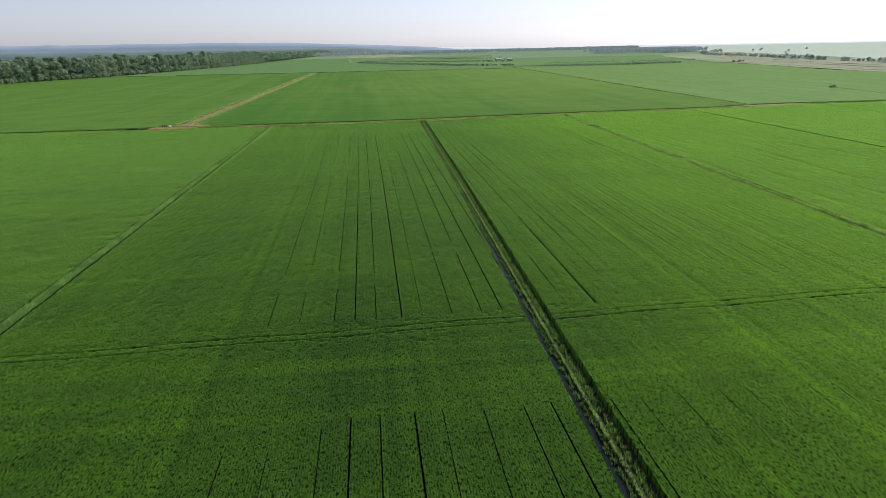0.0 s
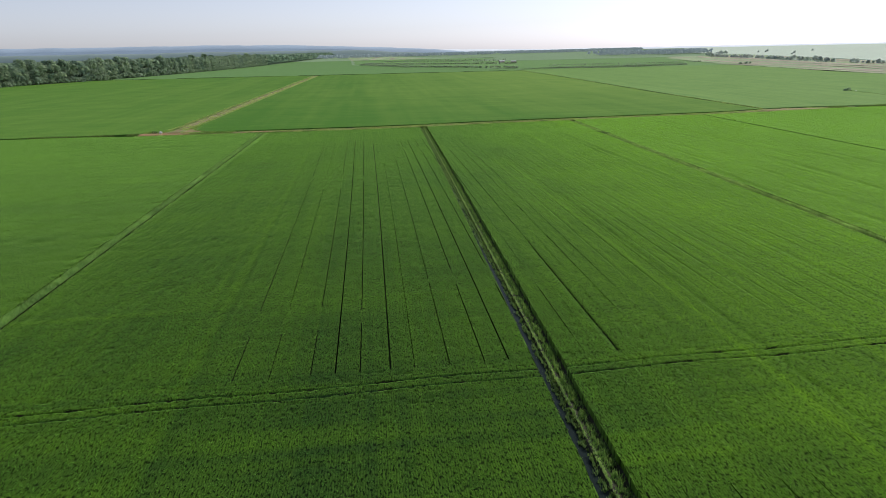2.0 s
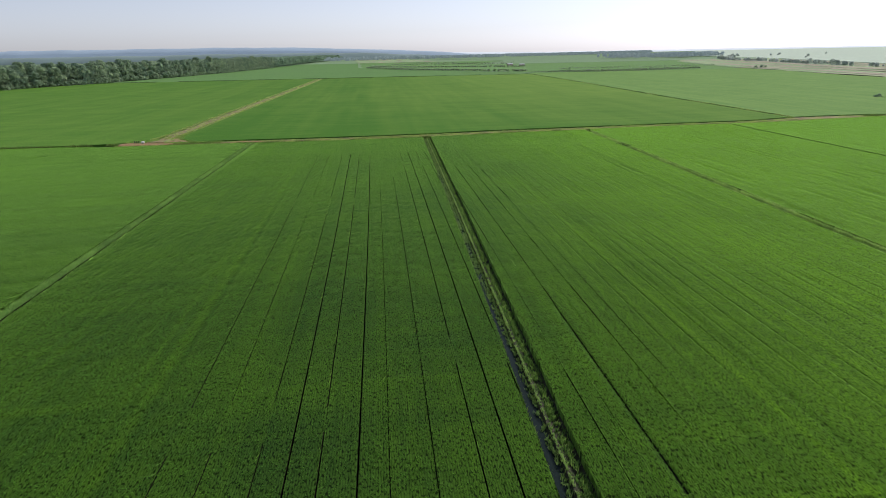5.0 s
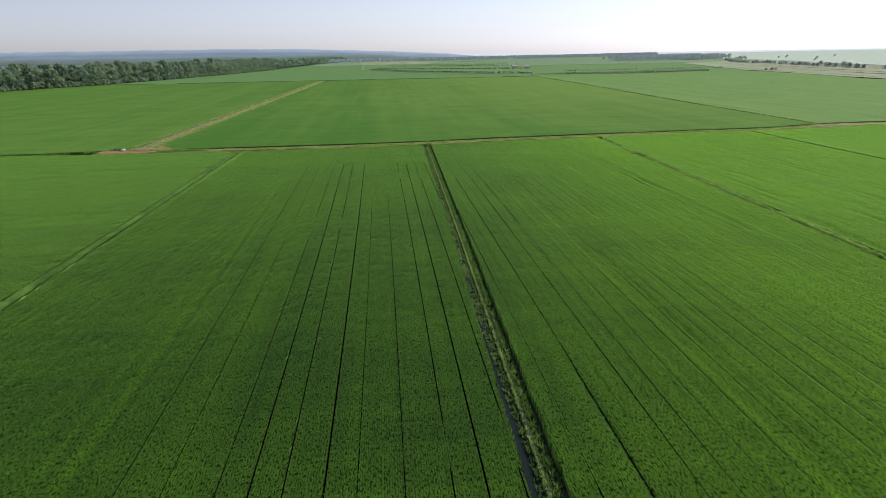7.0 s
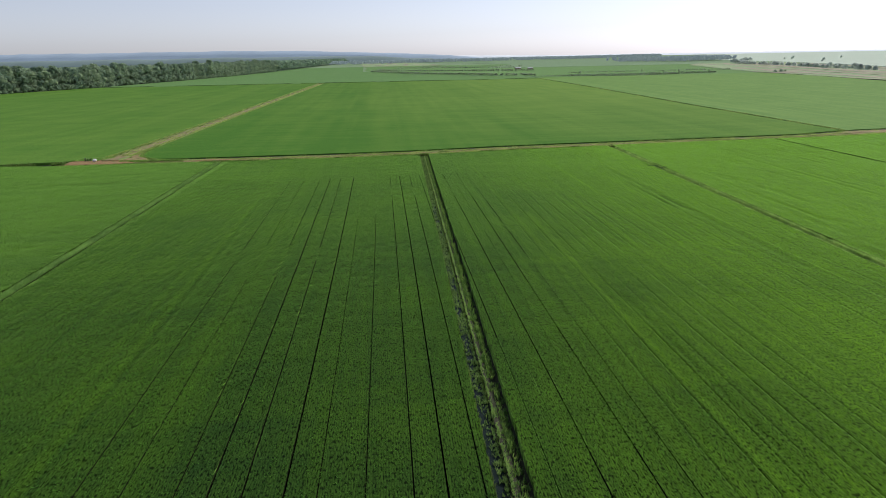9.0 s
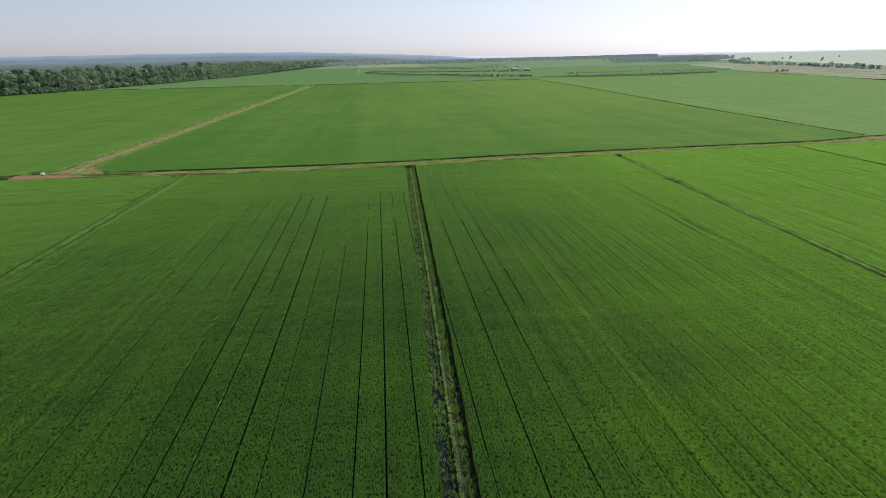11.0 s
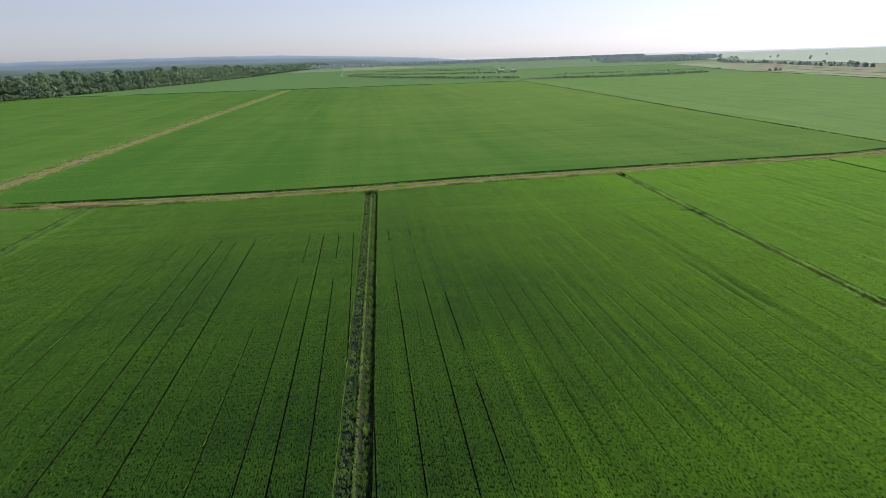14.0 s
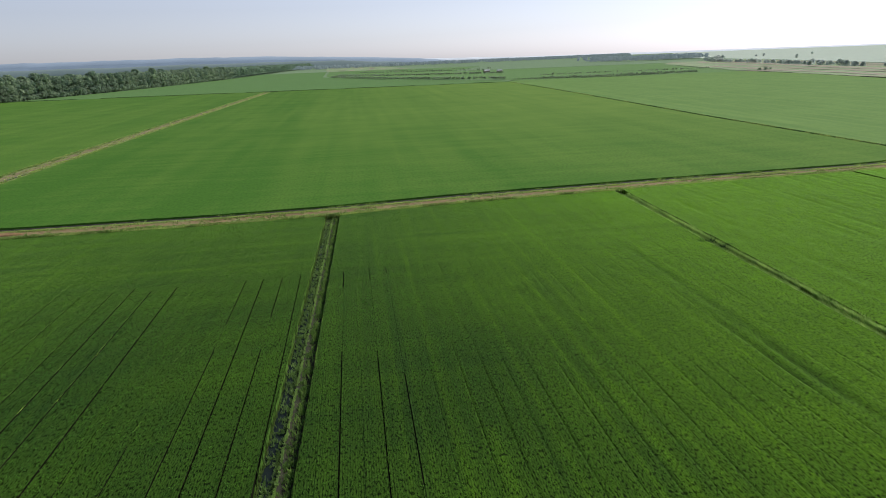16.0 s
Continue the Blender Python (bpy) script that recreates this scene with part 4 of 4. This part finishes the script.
def lobes_for(height, width, low, n, seed):
    r = random.Random(seed)
    out = [(0, 0, height * 0.58, width * 0.40), (r.uniform(-1, 1) * width * 0.1, r.uniform(-1, 1) * width * 0.1, height * 0.78, width * 0.30)]
    for i in range(n):
        an, f = 6.283 * i / n * 2.4 + r.uniform(-0.4, 0.4), (i + r.random()) / n
        z = height * (low + (0.80 - low) * f)
        d = width * (0.36 - 0.14 * f) * r.uniform(0.85, 1.2)
        out.append((math.cos(an) * d, math.sin(an) * d, z, width * r.uniform(0.18, 0.27)))
    return out


def tree(name, height, width, low, lobes, leaf, count, mat, seed, label, group):
    ob = tagged(new(name), label, "tree", group)
    for nm, me in (("trunk", trunk_mesh("trunk", height * 0.6, height * 0.022, 4, seed)), ("crown", crown_mesh("crown", lobes_for(height, width, low, lobes, seed), leaf, count, mat, seed))):
        part = new(nm, me)
        part.parent = ob
    return ob


def plant(kinds, spots, seed, size=(0.85, 1.15)):
    """Copies of the kinds at the spots (plan units); the first of each kind stands at a spot too."""
    r = random.Random(seed)
    used = set()
    for x, y, *s in spots:
        k = r.choice(kinds)
        f = (s[0] if s else 1.0) * r.uniform(*size)
        m = pose(x * U, y * U, GROUND, 0, 0, r.uniform(0, 360)) @ Matrix.Diagonal((f, f, f * r.uniform(0.92, 1.08), 1))
        if k.name in used:
            copy_thing(k, m)
        else:
            used.add(k.name)
            later.append((k, m))


later = []


def edge_x(y):
    return np.interp(y, [380, 480, 520, 560, 620, 715, 850, 1080, 1800, 2400], [-300, -272, -262, -246, -236, -219, -204, -192, -188, -170])


r = random.Random(61)
front = []
yy = 405.0
while yy < 1120:
    front.append((float(edge_x(yy)) - 3 + r.uniform(-2.0, 1.0), yy, r.uniform(0.92, 1.05)))
    yy += r.uniform(3.2, 5.0)
forest_kinds = [tree("forest_tree", 24.0 + 1.5 * (i % 3), 14.0 + 1.3 * (i % 2), 0.06, 18, 1.05, 1150, LEAF, 200 + i, "tall broadleaf tree in the dense forest edge", "forest edge trees") for i in range(5)]
plant(forest_kinds, front, 62, (0.92, 1.08))


def woods(name, label, spots, height, mat, per, leaf, seed, category="forest"):
    """Far woods in one mesh: every tree a few lobes of leaf clumps."""
    r = np.random.default_rng(seed)
    P, D, W = [], [], []
    for x, y in spots:
        h = height * (0.86 + 0.2 * r.random())
        lob = np.array([(0, 0, h * 0.7, h * 0.24)] + [(*(h * 0.22 * r.standard_normal(2)), h * (0.3 + 0.45 * r.random()), h * 0.2) for _ in range(4)])
        c = r.integers(0, 5, per)
        d = r.standard_normal((per, 3))
        d /= np.linalg.norm(d, axis=1)[:, None]
        d[:, 2] = np.abs(d[:, 2]) * 1.0 - 0.25
        P.append(lob[c, :3] + d * lob[c, 3:4] + [x * U, y * U, GROUND])
        D.append(d + 0.22 * r.standard_normal((per, 3)))
        W.append(np.full((per, 1), leaf) * (0.6 + 0.7 * r.random((per, 1))))
    p, d, w = np.concatenate(P), np.concatenate(D), np.concatenate(W)
    d /= np.linalg.norm(d, axis=1)[:, None]
    s = np.cross(d, r.standard_normal(d.shape))
    s /= np.linalg.norm(s, axis=1)[:, None]
    t = np.cross(d, s)
    co = np.stack([p - s * w, p - t * w, p + s * w, p + t * w], 1).astype(np.float32)
    k = len(p)
    me = bpy.data.meshes.new(name)
    me.vertices.add(4 * k)
    me.vertices.foreach_set("co", co.ravel())
    me.loops.add(4 * k)
    me.loops.foreach_set("vertex_index", np.arange(4 * k, dtype=np.int32))
    me.polygons.add(k)
    me.polygons.foreach_set("loop_start", np.arange(0, 4 * k, 4, dtype=np.int32))
    me.update(calc_edges=True)
    me.validate()
    me.materials.append(mat)
    return tagged(new(name, me), label, category, kind="stuff")


shrubs = [(float(edge_x(y)) + r.uniform(-1.5, 1.5), float(y)) for y in np.arange(402, 1120, 2.3)]
woods("forest_shrubs", "low green shrubs along the forest edge", shrubs, 6.5, LEAF, 40, 0.8, 70, "shrubs")
spots = [(float(edge_x(y)) - d + r.uniform(-2, 2), y + r.uniform(-2, 2)) for d in (6, 10, 15, 22, 30, 40, 52) for y in np.arange(400, 1120, 6.2)]
woods("forest", "dense green broadleaf forest behind its edge trees", spots, 25.0, LEAF, 90, 1.6, 71)
spots = [(float(edge_x(y)) - d + r.uniform(-3, 3), y + r.uniform(-3, 3)) for d in (0, 8, 17, 28) for y in np.arange(1120, 2350, 7.5)]
woods("forest", "forest edge running into the distance", spots, 26.0, LEAF, 45, 2.6, 72)
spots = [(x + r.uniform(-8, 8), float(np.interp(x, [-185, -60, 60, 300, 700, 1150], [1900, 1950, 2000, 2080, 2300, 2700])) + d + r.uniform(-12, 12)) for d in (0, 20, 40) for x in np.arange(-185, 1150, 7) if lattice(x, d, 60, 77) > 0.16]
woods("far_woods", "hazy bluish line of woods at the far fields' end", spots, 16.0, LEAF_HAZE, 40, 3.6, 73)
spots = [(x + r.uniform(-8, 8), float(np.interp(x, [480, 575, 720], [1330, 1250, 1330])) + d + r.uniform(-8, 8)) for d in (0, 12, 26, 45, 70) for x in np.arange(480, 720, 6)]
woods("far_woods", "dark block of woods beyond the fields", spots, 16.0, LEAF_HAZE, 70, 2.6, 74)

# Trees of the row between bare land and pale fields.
row_kinds = [tree("row_tree", 6.0 + 0.9 * i, 5.4 + 0.8 * i, 0.10, 8, 0.8, 320, LEAF_FAR_HAZE, 300 + i, "round broadleaf tree in a broken field-edge row", "field-edge tree row") for i in range(3)]
row = []
for q in np.arange(0, 1, 0.0085):
    if lattice(q * 100, 0, 3.0, 81) < 0.22:
        continue
    yy = 470 + 600 * q
    row.append((float(np.interp(yy, [470, 591, 644, 703, 798, 861, 971, 1068], [432, 448, 457, 471, 497, 506, 530, 578])) + r.uniform(-4, 4), yy + r.uniform(-3, 3), r.uniform(0.55, 1.15)))
row += [(585 + 9 * i + r.uniform(-6, 6), 1080 + 12 * i + r.uniform(-8, 8), r.uniform(0.8, 1.3)) for i in range(16)]
row += [(904, 1412, 1.2), (768, 1117, 1.1), (950, 1320, 1.0), (835, 1310, 0.9), (806, 1290, 0.8), (690, 1010, 0.7)]
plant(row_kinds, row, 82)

# Young orchard trees in rows.
young = [tree("orchard_tree", 3.4 + 0.4 * i, 3.2, 0.15, 5, 0.5, 90, LEAF_ORCHARD, 400 + i, "small dark young tree in an orchard row", "orchard rows") for i in range(3)]
def rows_of(lines):
    out = []
    for x0, y0, x1, y1, n in lines:
        n = round(1.4 * n)
        for i in range(n):
            if r.random() < 0.82:
                f = (i + r.uniform(-0.3, 0.3)) / n
                out.append((x0 + (x1 - x0) * f + r.uniform(-1, 1), y0 + (y1 - y0) * f + r.uniform(-1.5, 1.5), r.uniform(0.55, 0.95)))
    return out


orchard = rows_of(((143, 612, 222, 586, 80), (222, 586, 312, 622, 84), (165, 612, 318, 634, 96), (190, 700, 370, 700, 70)))
far_rows = rows_of(((-25, 935, 40, 770, 50), (40, 770, 142, 640, 76), (-20, 1010, 45, 905, 36), (45, 905, 180, 820, 70), (10, 1150, 200, 1000, 50), (60, 1250, 230, 1120, 36)))
woods("orchard", "low dark orchard rows in the distance", [q[:2] for q in far_rows], 3.8, LEAF_ORCHARD, 26, 0.8, 84, "orchard")
plant(young, orchard, 83, (0.68, 0.95))
for k, m in later:
    k.matrix_basis = m

# ---- distance ----
def ridge(name, label, y, x0, x1, height, mat, seed, n=240):
    x = np.linspace(x0, x1, n)
    h = height(x) * (0.97 + 0.06 * lattice(x, 0 * x, 60, seed)) + 2 * (lattice(x, 0 * x, 12, seed + 1) - 0.5)
    X, Y, Z = np.stack([x] * 3, 1), np.stack([0 * x + y, 0 * x + y + 15, 0 * x + y + 60], 1), np.stack([0 * x + GROUND - 1, h * 0.7, h], 1)
    return tagged(link_grid(name, X, Y, Z, mat), label, "distant hills", kind="structure")


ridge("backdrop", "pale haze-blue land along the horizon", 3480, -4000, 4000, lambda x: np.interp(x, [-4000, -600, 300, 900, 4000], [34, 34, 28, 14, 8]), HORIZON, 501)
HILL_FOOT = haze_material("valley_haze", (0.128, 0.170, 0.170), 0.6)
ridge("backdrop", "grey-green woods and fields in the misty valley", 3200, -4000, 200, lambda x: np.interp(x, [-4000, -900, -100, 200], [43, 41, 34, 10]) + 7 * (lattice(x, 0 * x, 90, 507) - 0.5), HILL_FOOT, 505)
ridge("backdrop", "long low wooded hills painted in haze blue", 3380, -4000, 500, lambda x: np.interp(x, [-4000, -2400, -900, -500, 0, 300, 500], [85, 90, 86, 78, 52, 30, 5]), HILL, 503)

# ---- bare land and small things ----
def flat_field(name, label, left, right, y0, y1, mat, seed, z=-0.05):
    ys, f = np.linspace(y0, y1, 40), np.linspace(0, 1, 24)
    X = left(ys)[:, None] + (right(ys) - left(ys))[:, None] * f[None, :]
    Y = np.broadcast_to(ys[:, None], X.shape)
    X = X + 6 * (lattice(X, Y, 20, seed) - 0.5)
    return tagged(link_grid(name, X, Y, z + 0.3 * lattice(X, Y, 14, seed + 1), mat, 0 * X + 0.5), label, "bare field", kind="stuff")


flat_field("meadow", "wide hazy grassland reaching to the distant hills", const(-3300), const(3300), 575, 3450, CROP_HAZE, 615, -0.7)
flat_field("bare_field", "dry brown fallow land in streaks before the trees", lambda y: np.interp(y, [180, 416, 505, 588, 740, 950, 1040], [298, 312, 330, 340, 379, 442, 500]), lambda y: np.interp(y, [180, 510, 1040], [440, 470, 640]), 180, 1040, STUBBLE, 601)
FALLOW = soil_material("dry_fallow", [(0.3, (0.24, 0.225, 0.155)), (0.7, (0.32, 0.30, 0.215))], 20.0, 3.0, 0.1, (1, 0.4, 1))


def fallow_line(f):
    return lambda y: (1 - f) * np.interp(y, [180, 416, 505, 588, 740, 950, 1040], [298, 312, 330, 340, 379, 442, 500]) + f * np.interp(y, [180, 510, 1040], [440, 470, 640])


for i, (f0, f1, y0, y1) in enumerate(((0.10, 0.17, 200, 760), (0.30, 0.36, 420, 1000), (0.46, 0.58, 200, 980), (0.70, 0.75, 300, 1030), (0.86, 0.96, 220, 900))):
    flat_field("bare_field", "dry tan strip of fallow land", fallow_line(f0), fallow_line(f1), y0, y1, FALLOW, 621 + i, 0.3)
flat_field("bare_field", "pale dry field at the end of the forest", lambda y: np.interp(y, [1400, 2400], [-60, -120]), lambda y: np.interp(y, [1400, 2400], [120, 30]), 1405, 2300, STUBBLE, 607, 0.1)
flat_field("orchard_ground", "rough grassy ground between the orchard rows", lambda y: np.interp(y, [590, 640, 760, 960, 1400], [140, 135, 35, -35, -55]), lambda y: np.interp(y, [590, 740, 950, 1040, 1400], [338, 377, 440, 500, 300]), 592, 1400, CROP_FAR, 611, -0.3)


def part(name, bm, mat, parent, label=""):
    me = bpy.data.meshes.new(name)
    bm.to_mesh(me)
    bm.free()
    me.materials.append(mat)
    ob = new(name, me)
    ob.parent = parent
    return tagged(ob, label)


def box(bm, size, at, bevel=0.0):
    v = bmesh.ops.create_cube(bm, size=1, matrix=Matrix.Translation(at) @ Matrix.Diagonal((*size, 1)))["verts"]
    if bevel:
        bmesh.ops.bevel(bm, geom=list({e for q in v for e in q.link_edges}), offset=bevel, segments=2, affect="EDGES")


def water_tank(x, y, z, turn):
    ob = tagged(new("water_tank"), "white plastic water tank lying on bare earth", "tank")
    bm = bmesh.new()
    bmesh.ops.create_uvsphere(bm, u_segments=20, v_segments=12, radius=0.62)
    for v in bm.verts:
        v.co.x = v.co.x * 0.9 + math.copysign(0.35, v.co.x)
        v.co.z += 0.72
    part("tank_body", bm, TANK, ob)
    bm = bmesh.new()
    bmesh.ops.create_cone(bm, cap_ends=True, segments=16, radius1=0.22, radius2=0.2, depth=0.14, matrix=Matrix.Translation((0, 0, 1.36)))
    part("tank_lid", bm, TANK, ob)
    for s in (-0.45, 0.45):
        bm = bmesh.new()
        box(bm, (0.14, 1.0, 0.22), (s, 0, 0.1), 0.02)
        part("skid", bm, IRON, ob, "dark iron skid")
    ob.matrix_world = pose(x * U, y * U, z, 0, 0, turn) @ Matrix.Scale(0.62, 4)


def post(x, y, z, h):
    ob = tagged(new("iron_post"), "short dark iron post standing in bare earth", "post", "posts by the tank")
    bm = bmesh.new()
    bmesh.ops.create_cone(bm, cap_ends=True, segments=12, radius1=0.16, radius2=0.15, depth=h, matrix=Matrix.Translation((0, 0, h / 2)))
    part("shaft", bm, IRON, ob)
    bm = bmesh.new()
    bmesh.ops.create_cone(bm, cap_ends=True, segments=12, radius1=0.2, radius2=0.2, depth=0.08, matrix=Matrix.Translation((0, 0, h)))
    part("flange", bm, IRON, ob)
    ob.matrix_world = pose(x * U, y * U, z)


water_tank(-57.0, 175.0, -0.14, 10)
for i in range(3):
    post(-59.3 + 0.45 * i, 175.9 + 0.1 * i, -0.14, 0.85 - 0.1 * i)
water_tank(196.2, 246.6, GROUND, 0)


def shed(x, y, w, d, h, turn):
    ob = tagged(new("shed"), "small farm shed with pale metal gable roof", "shed")
    bm = bmesh.new()
    box(bm, (w, d, h), (0, 0, h / 2))
    part("walls", bm, BRICKWORK, ob)
    for s in (-1, 1):
        bm = bmesh.new()
        bmesh.ops.create_cube(bm, size=1, matrix=Matrix.Translation((0, s * d * 0.27, h + d * 0.13)) @ Matrix.Rotation(-s * 0.46, 4, "X") @ Matrix.Diagonal((w * 1.08, d * 0.64, 0.12, 1)))
        part("roof_slope", bm, SHEET, ob, "pale sheet-metal roof slope")
    bm = bmesh.new()
    box(bm, (1.6, 0.1, 2.2), (0, -d / 2 - 0.03, 1.1))
    part("door", bm, IRON, ob, "dark door")
    ob.matrix_world = pose(x * U, y * U, GROUND, 0, 0, turn)


shed(176, 905, 10, 6, 3.0, 8)
shed(190, 890, 9, 5, 2.8, 4)
r = random.Random(91)
bush = [tree("bush", 3.4, 4.2, 0.2, 5, 0.5, 90, LEAF, 500, "dense dark bush at the field edge", "bushes")]
later = []
plant(bush, [(192.4, 248, 0.5), (193.8, 248, 0.6), (350, 590, 1.0), (357, 592, 1.2), (361, 592, 1.0), (120, 1050, 1.4), (-101, 172.5, 0.35), (-90, 172.6, 0.3)], 92)
for k, m in later:
    k.matrix_basis = m
